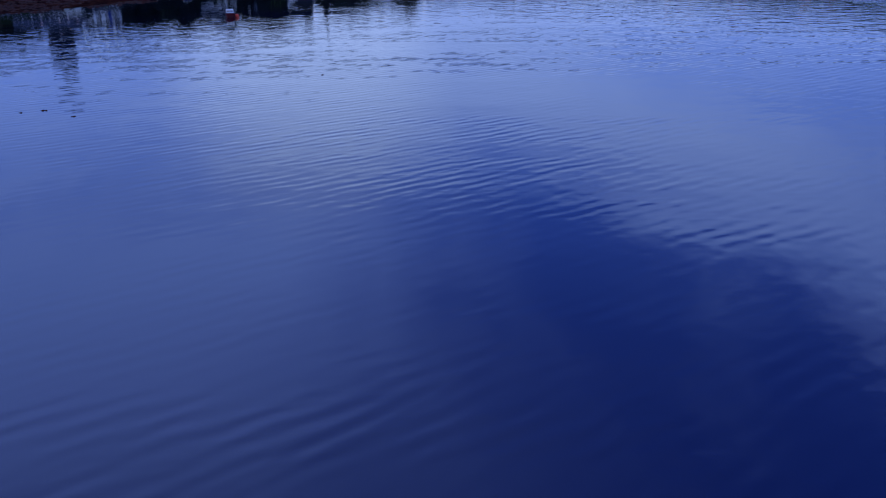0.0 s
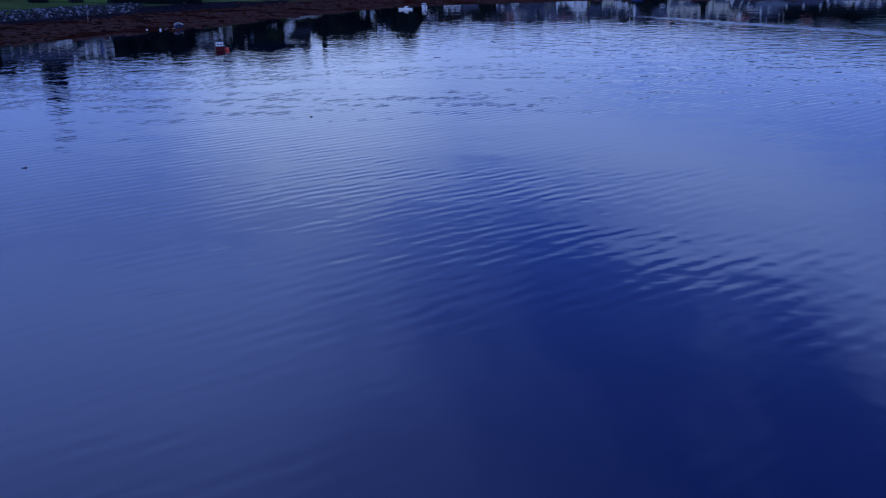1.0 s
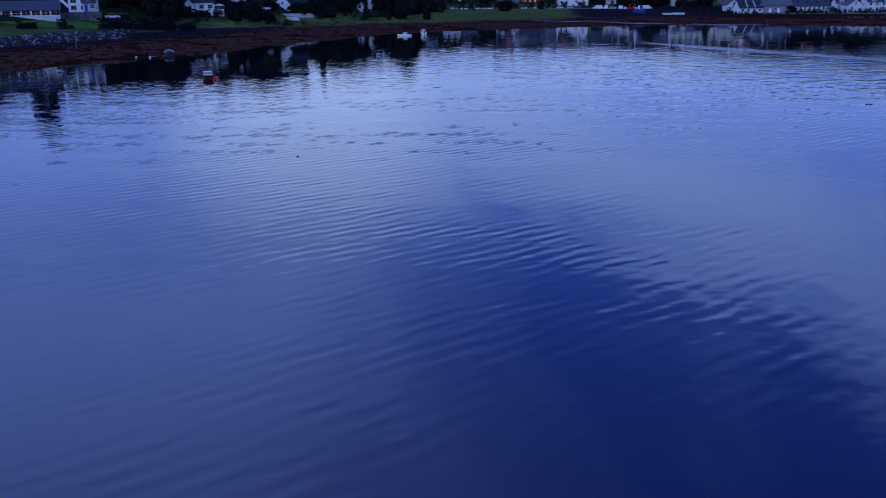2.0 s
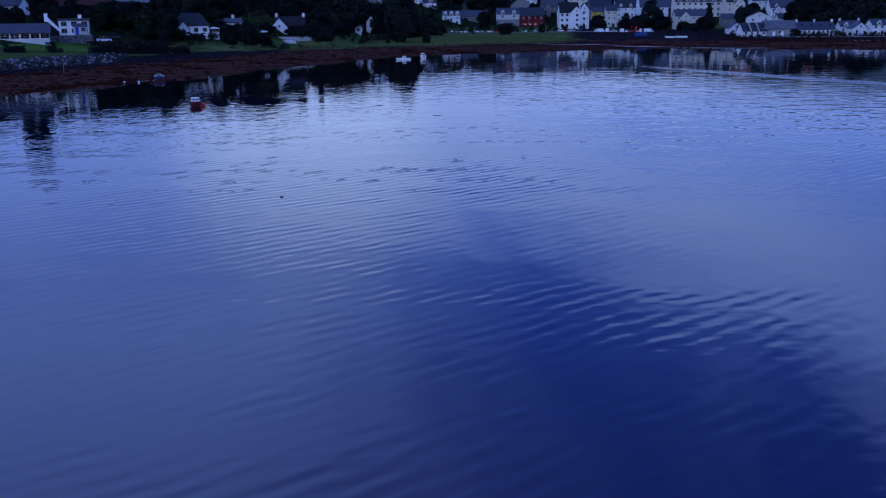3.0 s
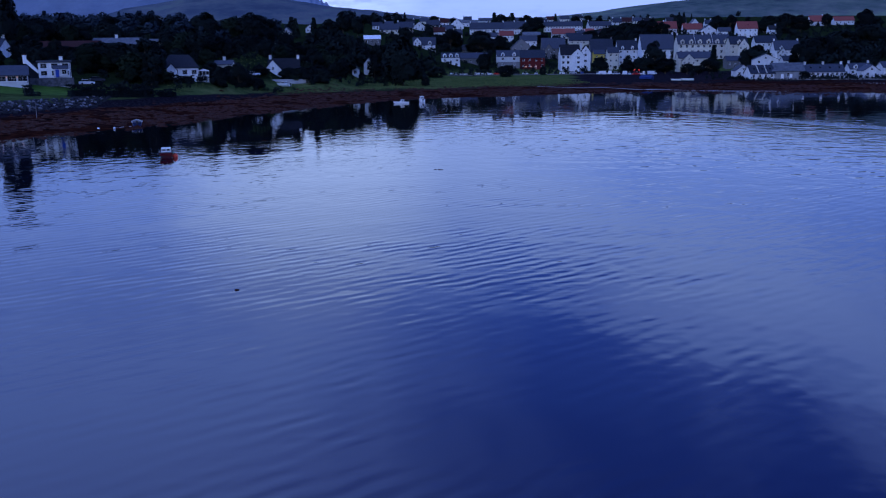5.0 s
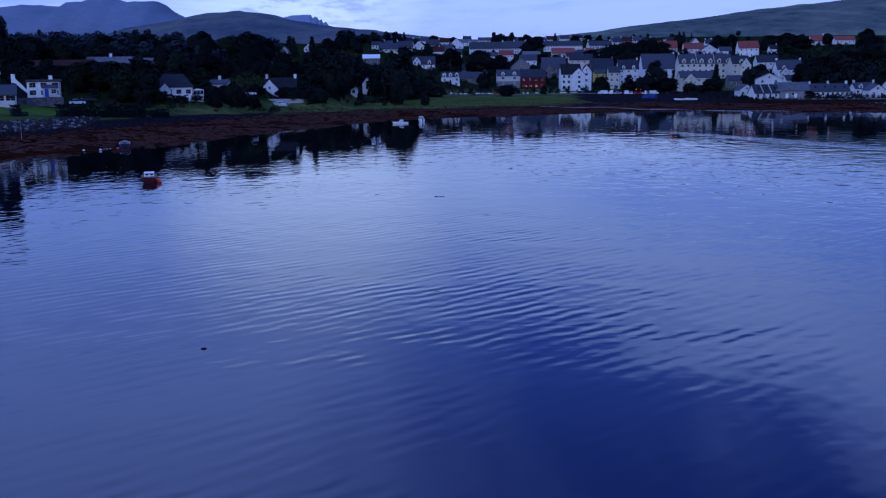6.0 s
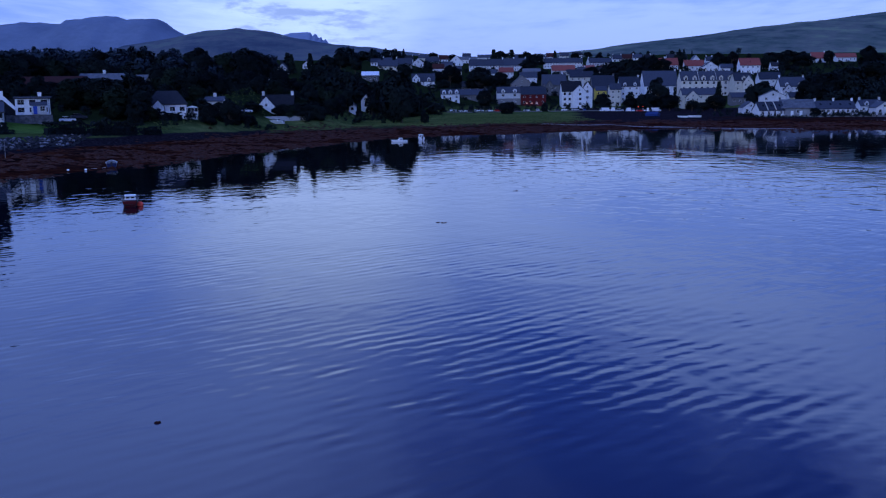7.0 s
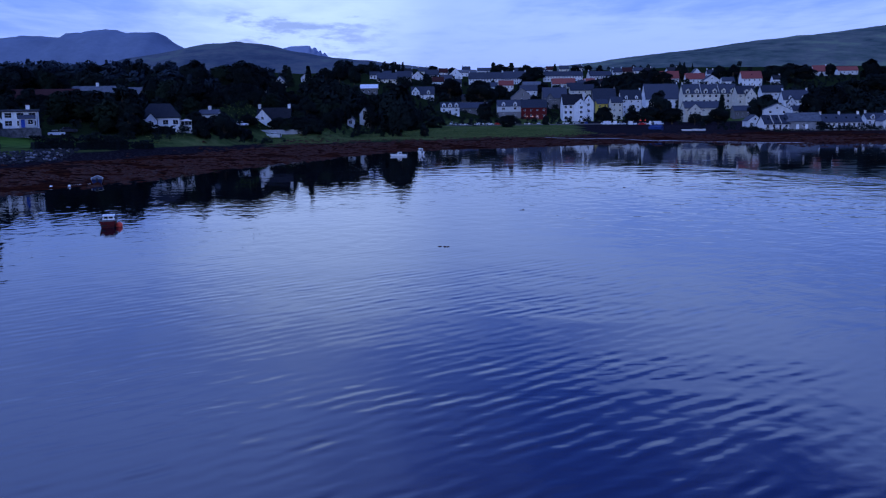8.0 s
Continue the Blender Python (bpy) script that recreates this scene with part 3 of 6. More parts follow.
def chimney(parent, x, y, z0, z1, mat="white", w=0.9, d=0.6, pots=2):
    """A stack with a projecting cope, and its pots."""
    s = Shape()
    for z, e in ((z0, 0), (z1, 0), (z1, 0.08), (z1 + 0.15, 0.08)):
        s.v += [(x - w / 2 - e, y - d / 2 - e, z), (x + w / 2 + e, y - d / 2 - e, z), (x + w / 2 + e, y + d / 2 + e, z), (x - w / 2 - e, y + d / 2 + e, z)]
    s.f += [(0, 3, 2, 1), (12, 13, 14, 15)] + [(4 * k + i, 4 * k + (i + 1) % 4, 4 * k + 4 + (i + 1) % 4, 4 * k + 4 + i) for k in range(3) for i in range(4)]
    stack = s.done("chimney", mat, parent, "rendered chimney stack with clay pots")
    for k in range(pots):
        px = x + (k - (pots - 1) / 2) * 0.42
        Shape().tube([(px, y, z1 + 0.1), (px, y, z1 + 0.55)], [0.13, 0.11], 6).done("pot", "brown_tile", stack, "clay chimney pot")
    return stack


def house(name, label, x, y, w, d, wall, rise, yaw=0.0, mat="white", roof="slate", front="eave", floors=1, cols=3, dormers=0, stacks="", door=True, base=None,
          group="", category="house", win=(1.1, 1.2), side=0, roof_label="", wings=(), skylights=0, dormer=(1.9, 1.7), plinth="", hip=0.0, copes=0):
    """A house whose front looks along -y before the yaw. front: whether an eave or a gable looks that way. stacks: letters l, r, m for chimneys."""
    z = land(x, y) if base is None else base
    ob = thing(name, pose(x, y, z, 0, 0, yaw), label, category, group)
    deep = -3.0
    body = Shape()
    if front == "eave":
        body.prism([(-d / 2, deep), (d / 2, deep), (d / 2, wall), (0, wall + (0 if hip else rise)), (-d / 2, wall)], -w / 2, w / 2, "x")
        top = gable_roof(w, d, wall, rise) if not hip else hip_roof(w, d, wall, rise, hip)
    else:
        body.prism([(-w / 2, deep), (w / 2, deep), (w / 2, wall), (0, wall + rise), (-w / 2, wall)], -d / 2, d / 2, "y")
        top = gable_roof(d, w, wall, rise).turned(pose(0, 0, 0, 0, 0, 90))
    body.done("wall", mat, ob)
    cover = top.done("roof", roof, ob, roof_label)
    fl = wall / floors
    ww, wh = win
    for k in range(floors):
        zc = (k + 0.55) * fl
        for c in range(cols):
            u = (c + 0.5) / cols * w - w / 2
            if door and k == 0 and c == cols // 2 and cols > 1:
                fr = Shape().prism([(-0.62, 0), (-0.5, 0), (-0.5, 2.05), (0.5, 2.05), (0.5, 0), (0.62, 0), (0.62, 2.17), (-0.62, 2.17)], -0.1, 0.02).done("door", "trim", ob, "white door frame", at=pose(u, -d / 2, 0.0))
                Shape().box(-0.5, 0.5, -0.05, 0.02, 0, 2.05).done("leaf", "dark", fr, "dark painted front door")
                continue
            window(ob, pose(u, -d / 2, zc), ww, min(wh, fl * 0.6))
        for c in range(side):
            v = (c + 0.5) / side * d - d / 2
            window(ob, pose(w / 2, v, zc, 0, 0, 90), ww, min(wh, fl * 0.6))
            window(ob, pose(-w / 2, -v, zc, 0, 0, -90), ww, min(wh, fl * 0.6))
    if front == "gable" and rise > 2.0:
        window(ob, pose(0, -d / 2, wall + rise * 0.3), ww * 0.8, ww * 0.9)
    for k in range(dormers):
        u = (k + 0.5) / dormers * w - w / 2
        dw, dh = dormer[0], min(dormer[1], rise * 0.6)
        y0 = -d / 2 - 0.03
        y1 = min(-0.1, -d / 2 + (dh + 0.9) / (rise / (d / 2)))
        dorm = Shape().prism([(u - dw / 2, wall - 0.1), (u + dw / 2, wall - 0.1), (u + dw / 2, wall + dh), (u, wall + dh + dw * 0.45), (u - dw / 2, wall + dh)], y0, y1, "y").done("dormer", mat, ob)
        window(dorm, pose(u, y0, wall + dh * 0.5), dw * 0.5, dh * 0.7)
        e, top, low = dw / 2 + 0.2, wall + dh + dw * 0.45 + 0.04, wall + dh - 0.16
        r = Shape().prism([(u - e, low), (u, top), (u + e, low), (u + e, low + 0.15), (u, top + 0.17), (u - e, low + 0.15)], y0 - 0.2, y1, "y")
        r.done("dormer_roof", roof, dorm)
    for k in range(skylights):
        u = (k + 0.5) / skylights * w - w / 2 + 0.4
        slope = math.degrees(math.atan2(rise, d / 2))
        Shape().box(-0.4, 0.4, -0.5, 0.5, 0.0, 0.09).done("skylight", "glass", cover, "small roof window", at=pose(u, -d / 4, wall + rise / 2 + 0.27, slope, 0, 0))
    ends = {"l": -0.5, "r": 0.5, "m": 0.0}
    for c in stacks:
        if front == "eave":
            u = ends[c] * (w - 1.0)
            chimney(ob, u, 0, wall + rise - 0.5, wall + rise + 1.25, mat if mat in ("white", "cream", "stone") else "stone")
        else:
            chimney(ob, 0, -ends[c] * (d - 1.0) if c != "m" else 0, wall + rise - 0.5, wall + rise + 1.2, mat if mat in ("white", "cream", "stone") else "stone")
    # gutter along the front eave and a downpipe
    if front == "eave":
        g = Shape().box(-w / 2 - 0.3, w / 2 + 0.3, -d / 2 - 0.47, -d / 2 - 0.36, wall - 0.35 * rise / (d / 2) - 0.02, wall - 0.35 * rise / (d / 2) + 0.1)
        g.done("gutter", "dark", ob)
        Shape().box(w / 2 - 0.25, w / 2 - 0.15, -d / 2 - 0.1, -d / 2 - 0.002, 0, wall - 0.05).done("downpipe", "dark", ob)
    for k in range(copes):
        u = (k + 1) / (copes + 1) * w - w / 2
        Shape().prism([(-d / 2 - 0.3, wall - 0.1), (0, wall + rise + 0.2), (d / 2 + 0.3, wall - 0.1), (d / 2 + 0.3, wall + 0.3), (0, wall + rise + 0.65), (-d / 2 - 0.3, wall + 0.3)], u - 0.12, u + 0.12, "x").done("coping", "cream", cover, "pale raised coping dividing the roof")
    if plinth:
        Shape().box(-w / 2 - 0.04, w / 2 + 0.04, -d / 2 - 0.05, -d / 2 + 0.5, deep, fl * 0.98).done("ground_floor", plinth, ob, "bare stone ground floor")
    for width, out, eave, peak, ux, across, rows in wings:
        Shape().prism([(ux - width / 2, deep), (ux + width / 2, deep), (ux + width / 2, eave), (ux, eave + peak), (ux - width / 2, eave)], -d / 2 - out, 0, "y").done("wing_wall", mat, ob)
        gable_roof(out + d / 2, width, eave, peak, 0.25).turned(pose(ux, -out / 2 - d / 4, 0, 0, 0, 90)).done("wing_roof", roof, ob)
        for k in range(rows):
            for c in range(across):
                window(ob, pose(ux + (c + 0.5) / across * width - width / 2, -d / 2 - out, (k + 0.55) * eave / rows), ww * 0.9, min(wh * 0.9, eave / rows * 0.6))
        if peak > 2.2:
            window(ob, pose(ux, -d / 2 - out, eave + peak * 0.25), 0.8, 0.9)
    return ob


def leaf_cloud(rng, lobes, count, size, droop=0.0, heart=None):
    """Many small bent leaf clumps on and inside a set of lobes (x, y, z, rx, rz); each has the normal of the round crown at its place."""
    total = sum(l[3] ** 2 for l in lobes)
    v, f, nrm = [], [], []
    for lx, ly, lz, rx, rz in lobes:
        for _ in range(int(count * rx * rx / total)):
            a, c = rng.uniform(0, 2 * math.pi), rng.uniform(-0.85, 1)
            q = rng.uniform(0.45, 1.08) ** 0.5
            s = math.sqrt(max(0, 1 - c * c))
            wob = 1 + 0.22 * math.sin(3 * a + lx * 5) * s
            p = Vector((lx + rx * q * wob * s * math.cos(a), ly + rx * q * wob * s * math.sin(a), lz + rz * q * c))
            r = size * rng.uniform(0.55, 1.35)
            t = Euler((rng.uniform(-1, 1), rng.uniform(-1, 1), rng.uniform(0, 6.28))).to_matrix()
            out = Vector((s * math.cos(a), s * math.sin(a), c))
            if heart:
                out = out * 0.2 + (p - Vector(heart)).normalized() * 0.9
            out = (out + t.col[2] * (0.2 if t.col[2].dot(out) > 0 else -0.2)).normalized()
            turn = 1 if t.col[2].dot(out) > 0 else -1
            k = len(v)
            for dx, dy, dz in ((-1, -0.5, -0.15), (0.1, -0.75, 0.2), (1, -0.1, -0.2), (0.35, 0.7, 0.1), (-0.6, 0.6, -0.1)):
                v.append(tuple(p + t @ Vector((dx * r, turn * dy * r, dz * r - droop * abs(dx) * r))))
                nrm.append(tuple(out))
            f += [(k, k + 1, k + 3, k + 4), (k + 1, k + 2, k + 3)]
    return v, f, nrm


def tree_meshes(seed, kind):
    """Trunk with limbs, and crown, of a tree about 10 m high."""
    rng = random.Random(seed)
    s = Shape()
    if kind == "conifer":
        s.tube([(0, 0, -1), (0, 0, 3), (0.05, 0, 7), (0, 0, 9.8)], [0.28, 0.22, 0.12, 0.03], 7)
        v, f, nrm = [], [], []
        for k in range(16):
            zc = 1.2 + k * 0.54
            rad = 2.6 * (1 - k / 17.0) * rng.uniform(0.8, 1.15)
            for b in range(7):
                a = b * 0.9 + k * 0.5 + rng.uniform(-0.3, 0.3)
                s.tube([(0, 0, zc), (rad * 0.8 * math.cos(a), rad * 0.8 * math.sin(a), zc - rad * 0.22)], [0.05, 0.015], 3)
                vv, ff, nn = leaf_cloud(rng, [(rad * q * math.cos(a), rad * q * math.sin(a), zc - rad * q * 0.25, 0.42 * (1.2 - q * 0.5), 0.22) for q in (0.35, 0.65, 0.95)], 14, 0.30, 0.3, (0, 0, zc - 0.6))
                n = len(v)
                v += vv
                nrm += nn
                f += [tuple(i + n for i in face) for face in ff]
        return s, v, f, nrm
    lean = rng.uniform(-0.3, 0.3)
    s.tube([(0, 0, -1.0), (0.02, 0, 0.3), (lean * 0.4, 0.05, 2.2), (lean, 0.1, 4.5), (lean * 1.2, 0, 6.8)], [0.45, 0.34, 0.27, 0.18, 0.06], 8)
    lobes = []
    for k in range(rng.randint(20, 26)):
        a = k * 2.4 + rng.uniform(-0.4, 0.4)
        h = rng.uniform(2.2, 8.6)
        spread = (3.4 if kind == "broad" else 2.1) * math.sqrt(max(0.08, 1 - ((h - 5.0) / 4.4) ** 2)) * rng.uniform(0.55, 0.95)
        r = rng.uniform(1.1, 1.9)
        px, py = lean + spread * math.cos(a), spread * math.sin(a)
        lobes.append((px, py, h, r, r * rng.uniform(0.65, 0.9)))
        root = min(h - 0.8, rng.uniform(1.8, 4.6))
        s.tube([(lean * root / 5, 0, root), (px * 0.55, py * 0.55, (root + h) / 2 + 0.2), (px * 0.9, py * 0.9, h)], [0.13, 0.08, 0.02], 5)
    lobes.append((lean, 0, 8.6, 1.3, 1.1))
    v, f, nrm = leaf_cloud(rng, lobes, 8500, 0.235, 0.0, (lean, 0, 4.6))
    return s, v, f, nrm


TREES = {}


def tree(kind, x, y, height, width=1.0, sink=0.0, label="", group="", variant=0):
    """A tree on the ground; trees of one sort share their meshes."""
    key = (kind, variant)
    if key not in TREES:
        s, v, f, nrm = tree_meshes(100 + 7 * variant + len(kind), kind)
        me = bpy.data.meshes.new("crown")
        me.from_pydata(v, [], f)
        me.normals_split_custom_set_from_vertices(nrm)
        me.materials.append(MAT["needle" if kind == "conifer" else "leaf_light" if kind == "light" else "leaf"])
        t = s.done("trunk", "bark", None)
        TREES[key] = (t.data, me)
        bpy.data.objects.remove(t)
    k = height / 10.0
    spin = (x * 12.9 + y * 7.3) % 360
    m = pose(x, y, land(x, y) - sink, 0, 0, spin) @ Matrix.Diagonal((k * width, k * width, k, 1))
    ob = thing("conifer" if kind == "conifer" else "tree", m, label or ("dark spiky conifer among the broadleaf trees" if kind == "conifer" else "dark leafy broadleaf tree on the slope"), "tree", group)
    for name, data in zip(("trunk", "crown"), TREES[key]):
        o = new(name, data)
        o.parent = ob
    return ob


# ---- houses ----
KEPT_IN_VIEW = []  # houses that trees must not hide from the camera


def house_in_view(label, x, y, w, d, wall, rise, veil=0.45, **more):
    KEPT_IN_VIEW.append((x, y, w, land(x, y), land(x, y) + wall + rise, veil))
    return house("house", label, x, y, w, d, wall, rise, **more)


shore_house = house_in_view("white two-storey house with slate roof above the lawn", -98.7, 306.5, 8.1, 7.2, 3.85, 0.3, yaw=20, floors=2, cols=3, stacks='', base=land(-101.1, 315.1) + 0.25, mat='fresh_white', roof='dark_slate', veil=0.02, win=(1.5, 1.3), door=False)
house_in_view("brown-tiled long bungalow half hidden by trees", -121.5, 382.5, 21.9, 9.0, 2.6, 2.6, mat='white', roof='brown_tile', cols=6, win=(1.4, 1.1), veil=1.05, base=land(-121.5, 382.5) - 1.5)
house_in_view("grey-roofed bungalow with a white chimney among trees", -112.8, 408.5, 16.7, 9.0, 2.7, 2.8, roof='sheet', cols=5, stacks='m', veil=1.0, base=land(-112.8, 408.5) - 1.2)
house_in_view("low grey-roofed house with a white gable end", -105.5, 424.0, 9.3, 8.0, 2.7, 2.5, roof='sheet', cols=3, yaw=-12, veil=0.95, base=land(-105.5, 424.0) - 1.2)
bungalow = house_in_view("white bungalow with steep slate roof and gabled dormer", -74.6, 345.5, 11.0, 9.0, 3.4, 3.8, roof='dark_slate', cols=4, stacks='', yaw=14, win=(1.4, 1.2), mat='fresh_white', hip=2.6, wings=[(3.4, 0.8, 2.5, 1.9, -2.6, 1, 1)], door=False)
house_in_view("small white house with a flat-topped roof and chimney", -66.2, 373.0, 5.8, 6.0, 2.6, 1.2, cols=2, stacks='m', veil=0.7)
house_in_view("dark-roofed cottage with a white gable end", -49.3, 397.2, 11.1, 6.5, 2.8, 3.7, cols=3, stacks='lr', wings=[(7.0, 0.8, 2.2, 3.9, -3.6, 0, 1)], door=False, roof='dark_slate', veil=0.75)
house_in_view("house with a pale metal roof on the wooded hillside", -28.8, 644.0, 10.0, 9.0, 3.4, 2.2, cols=3, floors=1, mat='stone', roof='trim', door=False)
house_in_view("narrow white cottage gable among trees", -27.3, 458.0, 2.6, 8.0, 2.6, 1.2, front='gable', cols=1, door=False, veil=0.3)
house_in_view("white cottage gable end beside a hedge", -22.6, 474.0, 3.9, 8.0, 4.4, 2.4, front='gable', cols=1, door=False)
house_in_view("white house with a gabled front and slate roof", 3.8, 752.0, 16.2, 8.0, 2.7, 5.3, cols=3, floors=2, stacks='', wings=[(5.5, 1.5, 4.6, 3.2, -5.0, 2, 2)], dormers=2, dormer=(2.4, 1.9), door=False)
long_hall = house_in_view("long low white building with glazed front under a slate roof", -111.2, 292.4, 20.0, 7.0, 2.0, 2.2, base=land(-111.2, 292.4) - 0.6, cols=8, yaw=21, win=(2.1, 1.5), door=False, veil=0.3)
house_in_view("white house with a dark roof above the shore", -134.0, 348.0, 10.4, 8.0, 2.7, 2.5, cols=4, stacks='r', veil=0.85)
house_in_view("white house with two pointed dormers facing the bay", 20.2, 665.1, 11.7, 7.0, 4.0, 2.8, cols=3, dormers=3, floors=1, stacks='', dormer=(2.3, 1.9))
house_in_view("grey stone range with slate roof", 37.8, 715.1, 18.4, 7.0, 3.8, 3.5, mat='stone', cols=4, door=False)
house_in_view("slate-roofed grey house on the slope", 42.9, 804.0, 19.7, 8.0, 3.9, 3.9, mat='stone', cols=4, floors=1)
house_in_view("white house with two dormers on a stone ground floor", 60.7, 704.0, 15.5, 8.0, 7.3, 3.8, cols=2, dormers=2, floors=2, win=(1.7, 1.4), plinth='stone', dormer=(2.3, 1.8), door=False)
red_shop = house_in_view("dark red painted building with lit shopfront", 77.0, 702.5, 16.6, 9.0, 7.3, 4.9, mat='red_paint', cols=4, floors=2, stacks='r')
house_in_view("grey stone house with a steep gable", 78.0, 785.0, 15.3, 10.0, 7.2, 6.4, mat='stone', front='gable', cols=3, floors=2)
house_in_view("grey slab-sided building with pale eaves", 106.8, 964.5, 16.5, 9.0, 7.3, 2.7, mat='stone', roof='sheet', cols=4, floors=2)
house_in_view("dark stone hall with slate roof", 101.6, 777.5, 17.6, 11.0, 7.3, 7.6, mat='stone', cols=3, floors=2, wings=[(7, 1.5, 5.5, 5, -4, 2, 2)], door=False)
house_in_view("pale slate-roofed house on the hill", 135.7, 858.5, 19.7, 9.0, 7.3, 4.7, cols=4, floors=2, mat='cream')
flats = house_in_view("white harbour flats with three rows of windows", 101.6, 697.1, 13.0, 13.0, 10.4, 6.6, floors=3, cols=4, stacks='', wings=[(8.6, 2.4, 10.2, 4.0, 4.4, 0, 3), (6.6, -1.5, 12.0, 4.4, 10.4, 1, 3)], win=(1.5, 1.7), door=False, roof='dark_slate')
chimney(flats, 7.6, -2.0, 12.0, 18.2, "white", 1.3, 1.0)
for k in range(3):
    window(flats, pose(4.9, -8.9, 2.3 + 3.1 * k), 1.6, 1.5)
    window(flats, pose(9.2, -5.0, 3.0 + 3.4 * k), 1.2, 1.5)
house_in_view("broad slate-roofed grey house", 130.9, 739.5, 15.9, 13.0, 7.4, 8.7, mat='stone', cols=4, floors=2, stacks='r')
house_in_view("yellow painted shopfront house", 126.1, 721.5, 7.4, 7.0, 7.4, 2.7, mat='yellow_paint', cols=2, floors=2)
house_in_view("white-walled house with dark windows", 131.6, 700.0, 7.5, 8.0, 10.7, 3.7, cols=2, floors=3, mat='cream')
house_in_view("tall white house with a slate roof and dormers", 143.7, 712.5, 13.8, 9.0, 10.6, 6.1, cols=3, floors=3, dormers=2, stacks='r')
house_in_view("large slate roof of a church hall", 171.1, 740.0, 23.8, 16.0, 7.3, 10.3, mat='white', cols=5, floors=2, stacks='r')
house_in_view("long white hotel with a row of dormers", 192.9, 700.5, 35.6, 11.0, 10.7, 6.0, cols=9, floors=3, dormers=6, stacks='lm', mat='cream', win=(1.5, 1.6), door=False, dormer=(2.6, 2.2), copes=2)
house_in_view("gabled end house of the white hotel row", 208.8, 676.5, 11.5, 11.0, 10.7, 5.0, cols=3, floors=3, stacks='r', wings=[(7.0, 1.5, 9.5, 4.6, 2.5, 2, 3)], dormers=1, dormer=(2.3, 2.0), mat='cream', door=False)
house_in_view("white gable-fronted house below the hotel", 179.1, 666.5, 24.1, 9.0, 7.3, 3.9, cols=5, floors=2, mat='cream', wings=[(9.0, 2.0, 5.6, 4.2, -6.0, 3, 2)], door=False)
house_in_view("small white house with steep gable near the water", 161.3, 523.5, 7.6, 7.0, 3.1, 2.7, front='gable', cols=2)
house_in_view("tall white boathouse with a shallow gable", 183.8, 553.0, 13.1, 10.0, 8.0, 2.9, yaw=-16, front='gable', cols=2, floors=3, roof='sheet', door=False)
house_in_view("white cottage with slate roof by the shore", 156.4, 483.5, 11.7, 7.0, 2.6, 3.5, cols=4, yaw=8, skylights=3, veil=0.2, copes=2)
shed = house_in_view("grey metal-roofed shed beside the foreshore", 169.6, 485.5, 14.0, 11.0, 3.4, 3.5, mat='grey_render', roof='sheet', cols=1, yaw=-10, door=False, veil=0.05)
house_in_view("row of low white cottages with slate roofs", 191.6, 497.5, 18.3, 7.0, 2.6, 3.3, cols=8, stacks='lmr', skylights=4, veil=0.25)
house_in_view("white two-storey cottage with dormers", 213.6, 508.5, 10.5, 7.0, 3.4, 2.6, cols=4, stacks='lr', dormers=2)
house_in_view("white gable-fronted cottage near the foreshore", 202.4, 473.5, 7.2, 7.0, 3.3, 2.4, front='gable', cols=2)
house_in_view("white terraced house with a bay gable", 218.7, 484.0, 12.3, 8.0, 4.4, 2.5, cols=4, floors=2, dormers=2)
house_in_view("white house stepping up the slope", 234.3, 658.5, 16.1, 9.0, 7.3, 5.6, cols=4, floors=2, stacks='lr', wings=[(6, 1.5, 5.0, 3.5, -3.5, 2, 2)], dormers=2, door=False)
house_in_view("slate-roofed white house above the boathouse", 244.2, 724.5, 15.2, 9.0, 7.3, 4.7, cols=4, floors=2, stacks='l')
house_in_view("white house with red roof on the hillside", 228.6, 948.5, 23.5, 9.0, 4.0, 6.3, roof='red_tile', cols=6, floors=1, stacks='m', group='hillside houses', veil=0.6)
house_in_view("white house with red roof and garden trees", 250.3, 930.0, 17.4, 8.0, 4.0, 5.1, roof='red_tile', cols=4, floors=1, group='hillside houses', veil=0.6)
house_in_view("white gabled house high on the hillside", 257.6, 906.0, 14.4, 8.0, 4.0, 4.5, front='gable', cols=3, group='hillside houses', veil=0.6)
house_in_view("grey gabled house behind red roofs", 273.5, 1006.5, 12.3, 9.0, 2.7, 6.7, front='gable', cols=2, mat='white', group='hillside houses', veil=0.6)
house_in_view("small white house beside dark trees", 268.3, 893.5, 10.8, 7.0, 3.8, 3.4, cols=3, group='hillside houses', veil=0.6)
house_in_view("two-storey white house with bright red roof", 280.4, 870.5, 17.1, 9.0, 7.3, 5.7, roof='red_tile', cols=4, floors=2, skylights=1, group='hillside houses', veil=0.6)
house_in_view("red-roofed bungalow behind garden trees", 381.2, 1044.0, 16.8, 8.0, 4.1, 3.5, roof='red_tile', cols=3, group='hillside houses', veil=0.6)
house_in_view("red-roofed white house on the upper slope", 394.8, 1004.0, 13.9, 8.0, 4.0, 5.6, roof='red_tile', cols=3, stacks='r', group='hillside houses', veil=0.6)
house_in_view("long red-roofed bungalow on the skyline", 428.3, 1018.0, 20.3, 8.0, 4.0, 3.9, roof='red_tile', cols=5, group='hillside houses', veil=0.6)
house_in_view("long slate-roofed terrace with white walls", 71.4, 1064.5, 35.5, 9.0, 6.0, 6.5, cols=12, floors=2, stacks='lmr', group='hillside houses', veil=0.6)
house_in_view("long white terrace below the skyline", 102.2, 1084.5, 25.3, 9.0, 5.6, 7.2, cols=10, floors=2, stacks='lmr', group='hillside houses', veil=0.6)
house_in_view("white bungalow with red tiled roof", 81.1, 944.0, 13.0, 8.0, 7.0, 4.2, roof='red_tile', cols=4, floors=2, group='hillside houses', veil=0.6)
